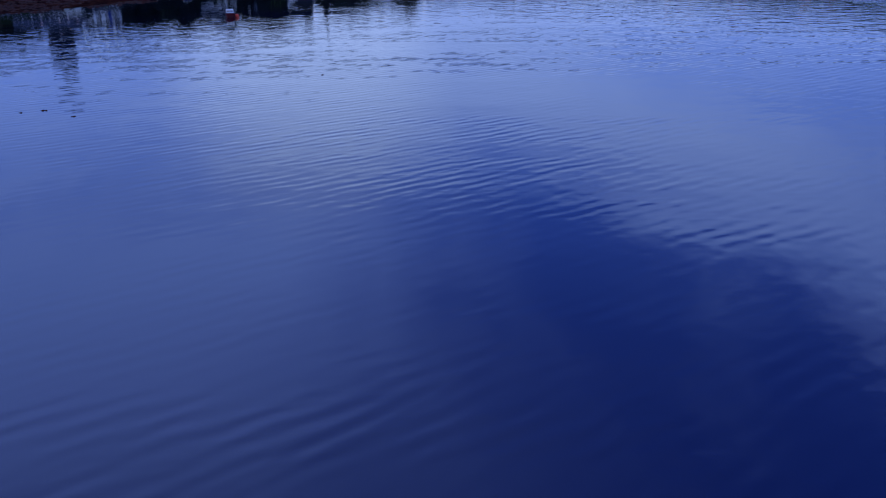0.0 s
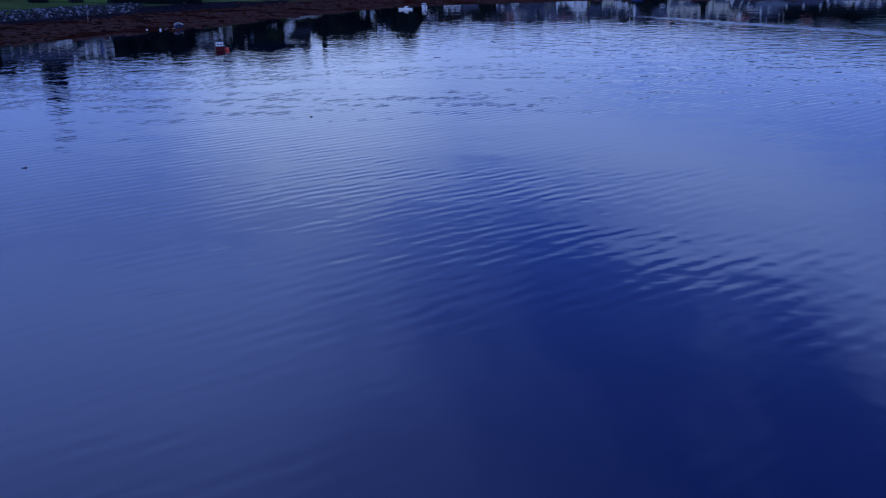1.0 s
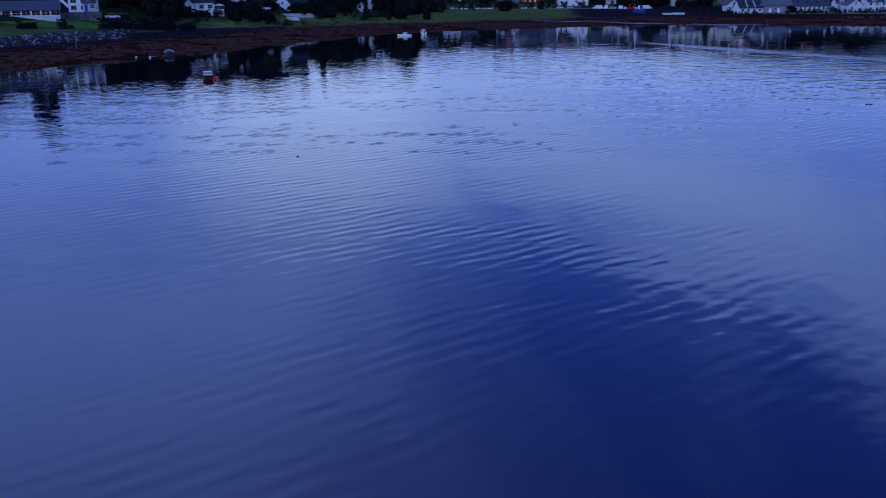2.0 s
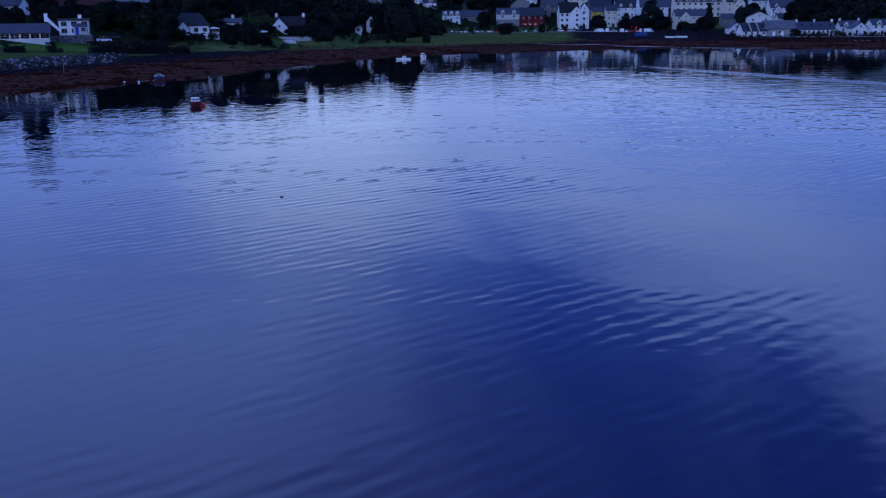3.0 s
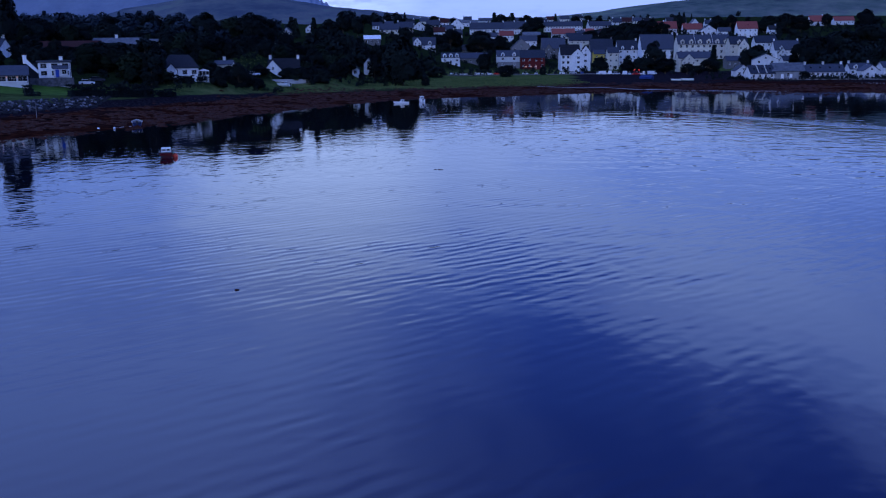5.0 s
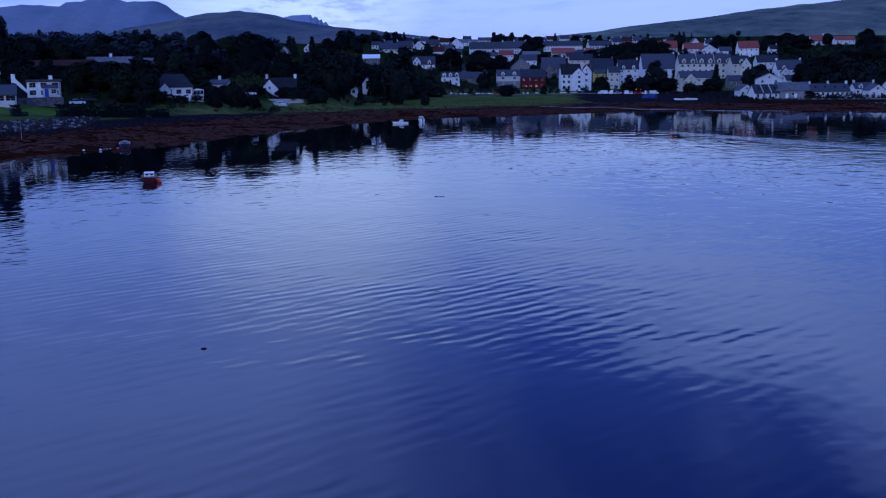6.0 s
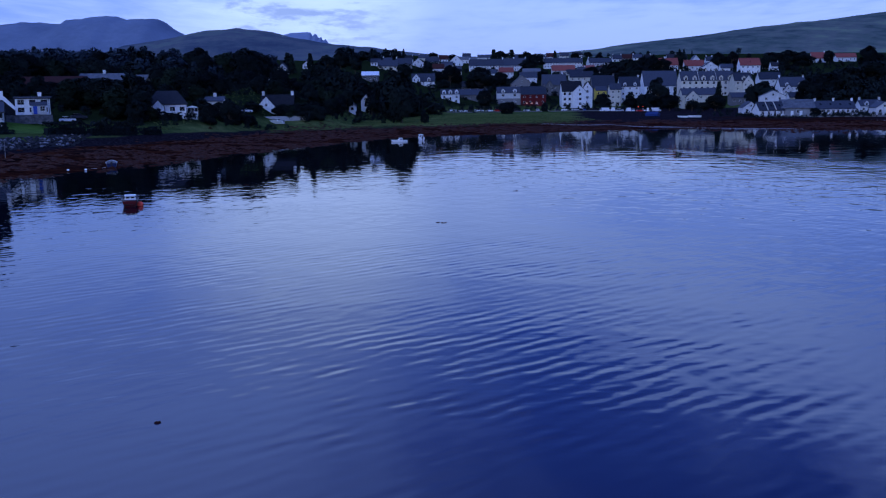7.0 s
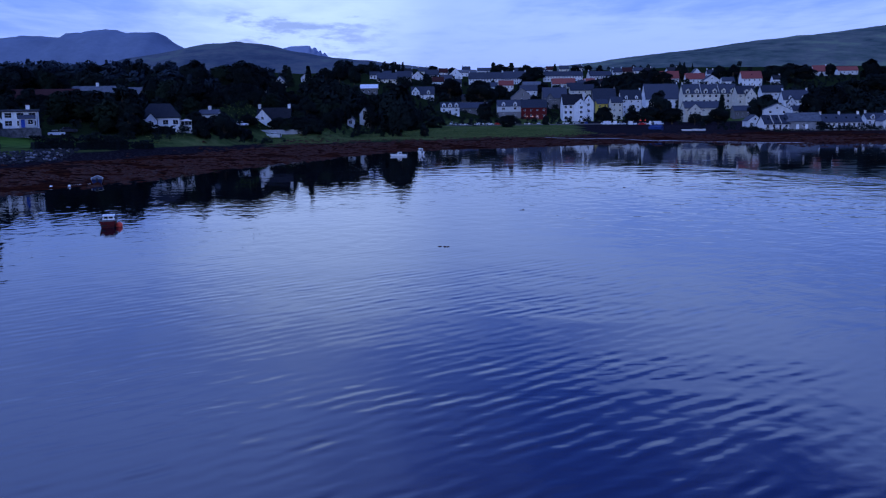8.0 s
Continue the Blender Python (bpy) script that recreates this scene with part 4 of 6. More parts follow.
house_in_view("white terrace with evenly spaced windows", 157.5, 1104.5, 41.8, 9.0, 5.5, 4.9, cols=14, floors=2, stacks='lmr', group='hillside houses', veil=0.6)
house_in_view("red-roofed white villa in front of a terrace", 145.5, 1022.0, 22.7, 8.0, 4.0, 5.1, roof='red_tile', cols=5, stacks='m', group='hillside houses', veil=0.6)
house_in_view("red-roofed house beside dark trees", 169.8, 1014.0, 10.7, 8.0, 4.1, 3.9, roof='red_tile', cols=3, group='hillside houses', veil=0.6)
house_in_view("angled white terrace near the skyline", 193.1, 1082.5, 26.1, 9.0, 2.7, 4.8, cols=9, floors=2, yaw=14, stacks='lr', group='hillside houses', veil=0.6)
house_in_view("white gable on the skyline", 44.3, 1178.5, 15.8, 9.0, 4.0, 7.3, front='gable', cols=2, group='hillside houses', veil=0.6)
house_in_view("white-roofed bungalow on the skyline", 59.9, 1240.0, 23.7, 8.0, 4.0, 3.5, roof='sheet', cols=5, group='hillside houses', veil=0.6)
house_in_view("slate-roofed house on the crest", -11.4, 874.0, 13.4, 8.0, 2.6, 4.8, cols=4, stacks='l', group='hillside houses', veil=0.6)
house_in_view("long grey roof on the crest", -22.9, 802.0, 14.8, 8.0, 2.6, 4.4, cols=4, group='hillside houses', veil=0.6, mat='cream')
house_in_view("small white house on the crest", 15.3, 1068.0, 14.3, 8.0, 2.7, 5.3, cols=3, group='hillside houses', veil=0.6, stacks='r')
house_in_view("white cottage half hidden on the crest", 0.5, 942.0, 11.4, 8.0, 2.7, 4.7, front='gable', cols=2, group='hillside houses', veil=0.6)
house_in_view("slate-roofed pair of houses on the skyline", 89.4, 1280.5, 26.6, 9.0, 4.1, 3.6, cols=6, group='hillside houses', veil=0.6, stacks='lr')
house_in_view("grey-roofed pair on the skyline", 146.6, 1254.5, 25.4, 9.0, 3.1, 4.2, cols=6, group='hillside houses', veil=0.6, stacks='lr')
house_in_view("pale house between trees on the crest", 29.3, 1030.0, 11.4, 8.0, 4.1, 4.6, cols=3, group='hillside houses', veil=0.6)
house_in_view("white house glimpsed among dark woods", -106.2, 576.0, 11.4, 8.0, 4.0, 3.0, cols=4, mat='cream', veil=0.82)
house_in_view("white cottage glimpsed through the trees", -32.8, 818.0, 7.6, 8.0, 2.6, 2.7, cols=3, group='hillside houses', veil=0.6)
house_in_view("white gabled cottage below the terrace", 98.3, 916.0, 15.1, 8.0, 4.1, 4.5, cols=3, group='hillside houses', veil=0.6)
house_in_view("cream house behind the stone hall", 147.4, 966.0, 14.4, 8.0, 4.0, 3.7, cols=3, group='hillside houses', veil=0.6, mat='cream')
house_in_view("grey house beside the large trees", 162.6, 856.0, 11.7, 8.0, 7.3, 3.7, cols=3, floors=2, mat='cream')
house_in_view("small white house with slate roof on the hillside", -26.1, 893.5, 7.8, 7.0, 2.7, 2.9, cols=2, veil=0.4, group='hillside houses', stacks='l', roof='slate', mat='white')
house_in_view("small slate-roofed house near the skyline", -7.9, 973.5, 7.5, 7.0, 2.6, 3.2, cols=3, veil=0.4, group='hillside houses', stacks='r', roof='dark_slate', mat='white')
house_in_view("white cottage with a chimney on the slope", 6.1, 1095.5, 9.8, 7.0, 2.7, 3.7, cols=2, veil=0.4, group='hillside houses', stacks='lr', roof='slate', mat='cream')
house_in_view("small white house with slate roof on the hillside", 30.7, 1203.5, 10.8, 7.0, 3.1, 4.7, cols=3, veil=0.4, group='hillside houses', stacks='', roof='brown_tile', mat='white')
house_in_view("small slate-roofed house near the skyline", 63.2, 1303.5, 10.3, 7.0, 4.0, 4.4, cols=2, veil=0.4, group='hillside houses', stacks='l', roof='slate', mat='white')
house_in_view("white cottage with a chimney on the slope", 113.3, 1319.5, 11.9, 7.0, 4.0, 3.7, cols=3, veil=0.4, group='hillside houses', stacks='r', roof='dark_slate', mat='cream')
house_in_view("small white house with slate roof on the hillside", 125.2, 1281.5, 12.3, 7.0, 4.1, 4.3, cols=2, veil=0.4, group='hillside houses', stacks='lr', roof='slate', mat='white')
house_in_view("small slate-roofed house near the skyline", 171.6, 1303.5, 11.7, 7.0, 3.0, 4.4, cols=3, veil=0.4, group='hillside houses', stacks='', roof='brown_tile', mat='white')
house_in_view("white cottage with a chimney on the slope", 189.0, 1303.5, 11.7, 7.0, 3.0, 4.4, cols=2, veil=0.4, group='hillside houses', stacks='l', roof='slate', mat='cream')
house_in_view("small white house with slate roof on the hillside", 205.8, 1303.5, 13.2, 7.0, 3.1, 3.7, cols=3, veil=0.4, group='hillside houses', stacks='r', roof='dark_slate', mat='white')
house_in_view("small slate-roofed house near the skyline", 221.1, 1127.5, 10.1, 7.0, 2.7, 4.4, cols=2, veil=0.4, group='hillside houses', stacks='lr', roof='slate', mat='white')
house_in_view("white cottage with a chimney on the slope", 234.8, 1141.5, 11.5, 7.0, 2.6, 4.5, cols=3, veil=0.4, group='hillside houses', stacks='', roof='brown_tile', mat='cream')
house_in_view("small white house with slate roof on the hillside", 247.4, 1143.5, 10.2, 7.0, 2.6, 3.8, cols=2, veil=0.4, group='hillside houses', stacks='l', roof='slate', mat='white')
house_in_view("small slate-roofed house near the skyline", 248.8, 1101.5, 7.4, 7.0, 2.6, 4.3, cols=3, veil=0.4, group='hillside houses', stacks='r', roof='dark_slate', mat='white')
house_in_view("white cottage with a chimney on the slope", 36.9, 967.5, 8.6, 7.0, 4.1, 4.3, cols=2, veil=0.4, group='hillside houses', stacks='lr', roof='slate', mat='cream')
house_in_view("small white house with slate roof on the hillside", 18.5, 925.5, 10.2, 7.0, 4.1, 4.1, cols=3, veil=0.4, group='hillside houses', stacks='', roof='brown_tile', mat='white')
house_in_view("small white house with slate roof on the hillside", 68.9, 963.5, 9.6, 7.0, 4.1, 3.7, cols=2, veil=0.4, group='hillside houses', stacks='l', roof='slate', mat='white')
house_in_view("white cottage with a chimney on the slope", 172.3, 965.5, 9.1, 7.0, 3.9, 3.7, cols=3, veil=0.4, group='hillside houses', stacks='r', roof='dark_slate', mat='cream')
house_in_view("small white house with slate roof on the hillside", 160.5, 1003.5, 7.8, 7.0, 4.0, 3.3, cols=2, veil=0.4, group='hillside houses', stacks='lr', roof='slate', mat='white')
house_in_view("small white house with slate roof on the hillside", 179.3, 983.5, 8.7, 7.0, 3.9, 3.3, cols=3, veil=0.4, group='hillside houses', stacks='', roof='brown_tile', mat='white')
house_in_view("white cottage with a chimney on the slope", 275.0, 1053.5, 6.4, 7.0, 3.7, 4.1, cols=2, veil=0.4, group='hillside houses', stacks='l', roof='slate', mat='cream')
house_in_view("small white house with slate roof on the hillside", 268.8, 1077.5, 10.8, 7.0, 4.0, 3.6, cols=3, veil=0.4, group='hillside houses', stacks='r', roof='dark_slate', mat='white')
house_in_view("small slate-roofed house near the skyline", 288.3, 1009.5, 6.7, 7.0, 4.1, 3.9, cols=2, veil=0.4, group='hillside houses', stacks='lr', roof='slate', mat='white')
house_in_view("white cottage with a chimney on the slope", 309.4, 1003.5, 7.8, 7.0, 3.1, 3.9, cols=3, veil=0.4, group='hillside houses', stacks='', roof='brown_tile', mat='cream')
house_in_view("small white house with slate roof on the hillside", 323.5, 947.5, 7.3, 7.0, 4.1, 3.7, cols=2, veil=0.4, group='hillside houses', stacks='l', roof='slate', mat='white')
house_in_view("small white house with slate roof on the hillside", 317.4, 911.5, 7.0, 7.0, 4.0, 3.5, cols=3, veil=0.4, group='hillside houses', stacks='r', roof='dark_slate', mat='white')
house_in_view("small white house half hidden in the wood", -75.0, 527.0, 6.5, 7.0, 2.7, 2.4, cols=3, veil=0.95)
house_in_view("white gable half hidden in the wood", -67.5, 545.0, 5.0, 7.0, 3.4, 2.6, front='gable', cols=2, veil=0.95)
house_in_view("small white cottage in the upper wood", -73.0, 702.0, 6.0, 7.0, 2.8, 2.6, front='gable', cols=2, veil=0.5)
house_in_view("low grey-roofed outbuilding among bushes", 197.7, 648.0, 10.3, 8.0, 3.8, 2.8, cols=3, mat='stone', veil=0.4)
house_in_view("pale low house below the wood", 227.0, 631.5, 9.4, 7.0, 3.8, 2.7, cols=3, veil=0.3)


# ---- extensions of single houses ----
# lean-to porch of the white house above the lawn
porch = Shape().prism([(-1.6, 0.0), (0.0, 0.0), (0.0, 2.9), (-1.6, 2.2)], -0.6, 2.9, "x")
porch.turned(pose(0.3, -3.6, 0)).done("porch", "white", shore_house)
Shape().prism([(-1.9, 2.12), (0.0, 2.95), (0.0, 3.12), (-1.9, 2.29)], -0.9, 3.2, "x").turned(pose(0.3, -3.6, 0)).done("porch_roof", "slate", shore_house)
Shape().box(-0.45, 0.45, -0.05, 0.02, 0, 2.0).done("front_door", "blue_door", shore_house, "blue painted front door", at=pose(0.6, -5.35, 0))
window(shore_house, pose(2.3, -5.35, 1.35), 1.1, 1.1)
# warm wall lamps between the panes of the long low building
for u in (-2.5, 2.5, 5.0, 7.5):
    Shape().tube([(u, -3.62, 1.3), (u, -3.62, 1.4), (u, -3.62, 1.65)], [0.07, 0.14, 0.09], 8).done("wall_lamp", "warm_light", long_hall, "small warm wall lamp")
# white skew and chimney of the steep end roof beside the white house
Shape().prism([(-7.4, 4.7), (-6.7, 4.7), (-3.95, 1.7), (-3.95, 1.1), (-4.3, 1.1), (-7.4, 4.1)], -2.3, -1.85, "y").done("skew", "fresh_white", shore_house, "white sloping gable coping")
Shape().prism([(-6.9, -1.5), (-4.16, -1.5), (-4.16, 3.7), (-6.6, 3.9)], -1.8, 3.2, "y").done("end_roof", "dark_slate", shore_house, "steep dark slate end roof")
chimney(shore_house, 1.7, 0.6, 3.9, 5.3, "fresh_white")
chimney(shore_house, -7.2, -2.0, 3.6, 5.7, "fresh_white", 0.95, 0.7)

terrace = Shape().box(-6.5, 4.6, -6.1, -5.8, -2.4, -0.15).done("garden_wall", "rock")
terrace.matrix_basis = shore_house.matrix_basis.copy()
tagged(terrace, "low grey stone wall below the white house", "wall", kind="structure")

# conservatory beside the bungalow
Shape().box(5.6, 8.6, -3.6, -1.2, -1.5, 1.0).done("conservatory", "white", bungalow)
Shape().prism([(5.5, 2.15), (8.7, 2.15), (8.7, 2.3), (7.1, 2.75), (5.5, 2.3)], -3.7, -1.1, "y").done("conservatory_roof", "trim", bungalow)
for k in range(4):
    Shape().box(5.62 + k * 0.98, 5.70 + k * 0.98, -3.62, -3.52, 1.0, 2.15).done("post", "trim", bungalow)
Shape().box(5.7, 8.5, -3.56, -3.53, 1.0, 2.15).done("glazing", "glass", bungalow, "dark conservatory glazing")

# lit shop windows on the red building
for k, u in enumerate((-4.6, -1.2, 2.2)):
    Shape().box(u - 0.45, u + 0.45, -4.60, -4.52, 0.9, 1.7).done("shop_window", "warm_light", red_shop, "warmly lit shop window")

# white doors in the shed's front
for u in (-2.6, 1.2):
    Shape().box(u - 0.6, u + 0.6, -5.58, -5.50, -0.1, 2.1).done("door", "trim", shed, "white painted door")


# ---- single trees ----
tree("broad", -6.6, 432.0, 24.0, 0.68, sink=3.6, label="dark leafy tree near the grassy shore", variant=0)
tree("broad", -36.7, 392.0, 7.7, 1.38, sink=1.6, label="dark leafy tree near the grassy shore", variant=1)
tree("broad", -46.9, 391.0, 6.3, 1.52, sink=1.3, label="dark leafy tree near the grassy shore", variant=2)
tree("broad", -42.1, 392.0, 7.1, 1.50, sink=1.5, label="dark leafy tree near the grassy shore", variant=3)
tree("light", -44.5, 390.0, 6.6, 1.21, sink=1.4, label="dark leafy tree near the grassy shore", variant=0)
tree("broad", -39.3, 391.0, 7.2, 1.26, sink=1.5, label="dark leafy tree near the grassy shore", variant=1)
tree("broad", -34.6, 390.0, 6.5, 1.06, sink=1.3, label="dark leafy tree near the grassy shore", variant=2)
tree("broad", 2.4, 428.0, 4.6, 0.93, sink=0.6, label="dark leafy tree near the grassy shore", variant=3)
tree("light", -13.6, 430.0, 4.6, 0.70, sink=1.6, label="dark leafy tree near the grassy shore", variant=0)
tree("broad", -54.3, 364.0, 4.4, 1.60, sink=0.9, label="dark leafy tree near the grassy shore", variant=1)
tree("broad", -56.7, 354.0, 4.5, 1.35, sink=0.9, label="dark leafy tree near the grassy shore", variant=2)
tree("light", -33.4, 424.0, 9.6, 0.93, sink=0.0, label="dark leafy tree near the grassy shore", variant=3)
tree("broad", -29.6, 452.0, 9.6, 0.66, sink=0.0, label="dark leafy tree near the grassy shore", variant=0)
tree("light", -39.3, 440.0, 10.5, 1.16, sink=2.2, label="dark leafy tree near the grassy shore", variant=1)
tree("broad", -20.0, 470.0, 9.1, 0.75, sink=0.0, label="dark leafy tree near the grassy shore", variant=2)
tree("broad", 8.9, 560.0, 7.9, 1.60, sink=1.6, label="dark leafy tree near the grassy shore", variant=3)
tree("light", -1.2, 520.0, 8.6, 1.29, sink=1.8, label="dark leafy tree near the grassy shore", variant=0)
tree("broad", 40.9, 650.0, 13.5, 0.78, sink=0.0, label="dark leafy tree near the grassy shore", variant=1)
tree("broad", 46.3, 560.0, 8.2, 1.28, sink=1.7, label="dark leafy tree near the grassy shore", variant=2)
tree("broad", 71.5, 600.0, 6.9, 0.76, sink=1.4, label="dark leafy tree near the grassy shore", variant=3)
tree("broad", -55.9, 384.0, 4.4, 1.60, sink=0.9, label="dark leafy tree near the grassy shore", variant=0)
tree("broad", -57.4, 350.0, 9.8, 0.80, sink=2.0, label="dark leafy tree near the grassy shore", variant=1)
tree("broad", -59.9, 335.0, 7.9, 0.83, sink=1.6, label="dark leafy tree near the grassy shore", variant=2)
tree("broad", -26.4, 520.0, 7.1, 1.60, sink=1.5, label="dark leafy tree near the grassy shore", variant=3)
tree("broad", -116.7, 366.0, 5.1, 1.60, sink=1.1, label="dark leafy tree below the bungalows", variant=0)
tree("broad", -101.2, 378.0, 6.9, 1.48, sink=1.4, label="dark leafy tree below the bungalows", variant=1)
tree("broad", -97.1, 392.0, 6.4, 1.40, sink=1.3, label="dark leafy tree below the bungalows", variant=2)
tree("broad", -119.4, 362.0, 5.2, 1.60, sink=1.1, label="dark leafy tree below the bungalows", variant=3)
tree("broad", -112.2, 364.0, 5.6, 1.60, sink=1.2, label="dark leafy tree below the bungalows", variant=0)
tree("broad", -105.6, 374.0, 6.5, 1.60, sink=1.3, label="dark leafy tree below the bungalows", variant=1)
tree("broad", -98.9, 384.0, 7.0, 1.55, sink=1.5, label="dark leafy tree below the bungalows", variant=2)
tree("light", -107.8, 366.0, 6.3, 1.33, sink=1.3, label="dark leafy tree below the bungalows", variant=3)
tree("broad", 24.4, 800.0, 17.0, 1.29, sink=0.0, label="dark leafy tree between white houses", variant=0)
tree("broad", 48.1, 800.0, 16.7, 1.59, sink=0.0, label="dark leafy tree between white houses", variant=1)
tree("broad", 65.8, 830.0, 13.6, 1.09, sink=0.0, label="dark leafy tree between white houses", variant=2)
tree("broad", 112.3, 640.0, 10.2, 1.31, sink=0.0, label="dark leafy tree between white houses", variant=3)
tree("broad", 150.1, 655.0, 24.1, 0.67, sink=3.6, label="dark leafy tree between white houses", variant=0)
tree("broad", 132.3, 610.0, 10.3, 1.60, sink=0.0, label="dark leafy tree between white houses", variant=1)
tree("broad", 144.0, 605.0, 9.5, 1.60, sink=0.0, label="dark leafy tree between white houses", variant=2)
tree("broad", 131.7, 650.0, 7.6, 1.49, sink=0.0, label="dark leafy tree between white houses", variant=3)
tree("conifer", 170.5, 600.0, 17.0, 0.93, sink=0.0, label="", variant=0)
tree("broad", 165.6, 590.0, 9.3, 1.60, sink=0.0, label="dark leafy tree between white houses", variant=1)
tree("broad", 155.8, 580.0, 5.2, 1.60, sink=0.0, label="dark leafy tree between white houses", variant=2)
tree("broad", 152.6, 590.0, 6.4, 1.59, sink=0.0, label="dark leafy tree between white houses", variant=3)
tree("broad", 200.4, 610.0, 16.4, 1.12, sink=0.0, label="dark leafy tree between white houses", variant=0)
tree("broad", 192.3, 610.0, 14.6, 0.63, sink=0.0, label="dark leafy tree between white houses", variant=1)
tree("broad", 183.1, 898.0, 21.0, 1.02, sink=3.6, label="dark leafy tree between white houses", variant=2)
tree("broad", 172.4, 888.0, 20.0, 0.74, sink=3.6, label="dark leafy tree between white houses", variant=3)
tree("broad", 194.5, 888.0, 21.5, 0.92, sink=3.6, label="dark leafy tree between white houses", variant=0)
tree("broad", 205.0, 900.0, 20.5, 0.80, sink=3.6, label="dark leafy tree between white houses", variant=1)
tree("broad", 245.9, 960.0, 16.2, 0.93, sink=0.0, label="dark leafy tree between white houses", variant=2)
tree("broad", 282.0, 960.0, 15.1, 1.15, sink=0.0, label="dark leafy tree between white houses", variant=3)
tree("broad", 295.2, 960.0, 16.1, 0.94, sink=0.0, label="dark leafy tree between white houses", variant=0)
tree("conifer", 89.9, 1200.0, 23.3, 1.19, sink=3.6, label="", variant=2)
tree("broad", 96.1, 1180.0, 17.9, 1.05, sink=0.0, label="small dark tree on the town skyline", variant=3)
tree("conifer", 109.2, 1180.0, 23.0, 1.45, sink=3.6, label="", variant=0)
tree("broad", 125.6, 1180.0, 16.5, 1.31, sink=0.0, label="small dark tree on the town skyline", variant=1)
tree("broad", 127.5, 1100.0, 17.1, 1.33, sink=0.0, label="small dark tree on the town skyline", variant=2)
tree("broad", 113.8, 1050.0, 14.9, 1.46, sink=0.0, label="small dark tree on the town skyline", variant=3)
tree("conifer", 168.2, 1240.0, 14.0, 1.15, sink=0.0, label="", variant=0)
tree("broad", 189.9, 1220.0, 8.3, 1.60, sink=0.0, label="small dark tree on the town skyline", variant=1)
tree("broad", 204.8, 1220.0, 7.9, 1.60, sink=0.0, label="small dark tree on the town skyline", variant=2)
tree("broad", 210.9, 1180.0, 7.2, 1.60, sink=0.0, label="small dark tree on the town skyline", variant=3)
tree("broad", 18.1, 1200.0, 8.1, 1.60, sink=0.0, label="small dark tree on the town skyline", variant=0)
tree("broad", 42.8, 1240.0, 10.6, 1.14, sink=0.0, label="small dark tree on the town skyline", variant=1)
tree("broad", -31.5, 1000.0, 6.8, 1.60, sink=0.0, label="small dark tree on the town skyline", variant=2)
tree("broad", -45.1, 1000.0, 6.5, 1.60, sink=0.0, label="small dark tree on the town skyline", variant=3)
tree("broad", -50.8, 940.0, 11.0, 1.54, sink=0.0, label="small dark tree on the town skyline", variant=0)
tree("conifer", -64.6, 900.0, 7.5, 1.60, sink=0.0, label="", variant=1)
tree("broad", 159.4, 940.0, 11.3, 1.60, sink=0.0, label="small dark tree on the town skyline", variant=2)
tree("broad", 112.6, 930.0, 10.3, 1.60, sink=0.0, label="small dark tree on the town skyline", variant=3)
tree("broad", 156.4, 800.0, 22.4, 1.11, sink=3.6, label="dark leafy tree on the slope above the cottages", variant=0)
tree("broad", 158.0, 840.0, 23.8, 0.99, sink=3.6, label="dark leafy tree on the slope above the cottages", variant=1)
tree("broad", 167.1, 790.0, 23.4, 0.95, sink=3.6, label="dark leafy tree on the slope above the cottages", variant=2)
tree("broad", 170.6, 760.0, 16.3, 0.99, sink=0.0, label="dark leafy tree on the slope above the cottages", variant=3)
tree("broad", 214.7, 900.0, 13.6, 1.19, sink=0.0, label="dark leafy tree on the slope above the cottages", variant=0)
tree("broad", 139.1, 800.0, 15.3, 0.81, sink=0.0, label="dark leafy tree on the slope above the cottages", variant=1)
tree("broad", 115.1, 760.0, 11.0, 0.73, sink=0.0, label="dark leafy tree on the slope above the cottages", variant=2)
tree("broad", 81.9, 740.0, 12.1, 0.72, sink=0.0, label="dark leafy tree on the slope above the cottages", variant=3)
tree("broad", 71.9, 800.0, 11.2, 1.02, sink=0.0, label="dark leafy tree on the slope above the cottages", variant=0)
tree("broad", 56.7, 800.0, 11.8, 1.13, sink=0.0, label="dark leafy tree on the slope above the cottages", variant=1)
tree("broad", 249.0, 640.0, 16.7, 1.33, sink=0.0, label="dark leafy tree on the slope above the cottages", variant=2)
tree("broad", 280.9, 680.0, 17.3, 1.38, sink=0.0, label="dark leafy tree on the slope above the cottages", variant=3)
tree("broad", 303.2, 700.0, 21.9, 1.35, sink=3.6, label="dark leafy tree on the slope above the cottages", variant=0)
tree("broad", 230.5, 620.0, 16.7, 1.07, sink=0.0, label="dark leafy tree on the slope above the cottages", variant=1)
tree("broad", 323.4, 930.0, 16.1, 1.53, sink=0.0, label="dark leafy tree on the slope above the cottages", variant=2)
tree("broad", 332.8, 920.0, 21.9, 1.39, sink=3.6, label="dark leafy tree on the slope above the cottages", variant=3)
tree("broad", 342.6, 910.0, 16.6, 1.32, sink=0.0, label="dark leafy tree on the slope above the cottages", variant=0)
tree("broad", 317.3, 930.0, 12.2, 1.38, sink=0.0, label="dark leafy tree on the slope above the cottages", variant=1)
tree("broad", 425.7, 960.0, 17.7, 0.98, sink=0.0, label="dark leafy tree on the slope above the cottages", variant=2)
tree("broad", 406.0, 900.0, 14.1, 1.15, sink=0.0, label="dark leafy tree on the slope above the cottages", variant=3)
tree("broad", 172.3, 470.0, 3.8, 1.60, sink=0.0, label="dark leafy tree on the slope above the cottages", variant=0)
tree("broad", 395.5, 980.0, 13.2, 0.89, sink=0.0, label="dark leafy tree on the slope above the cottages", variant=1)

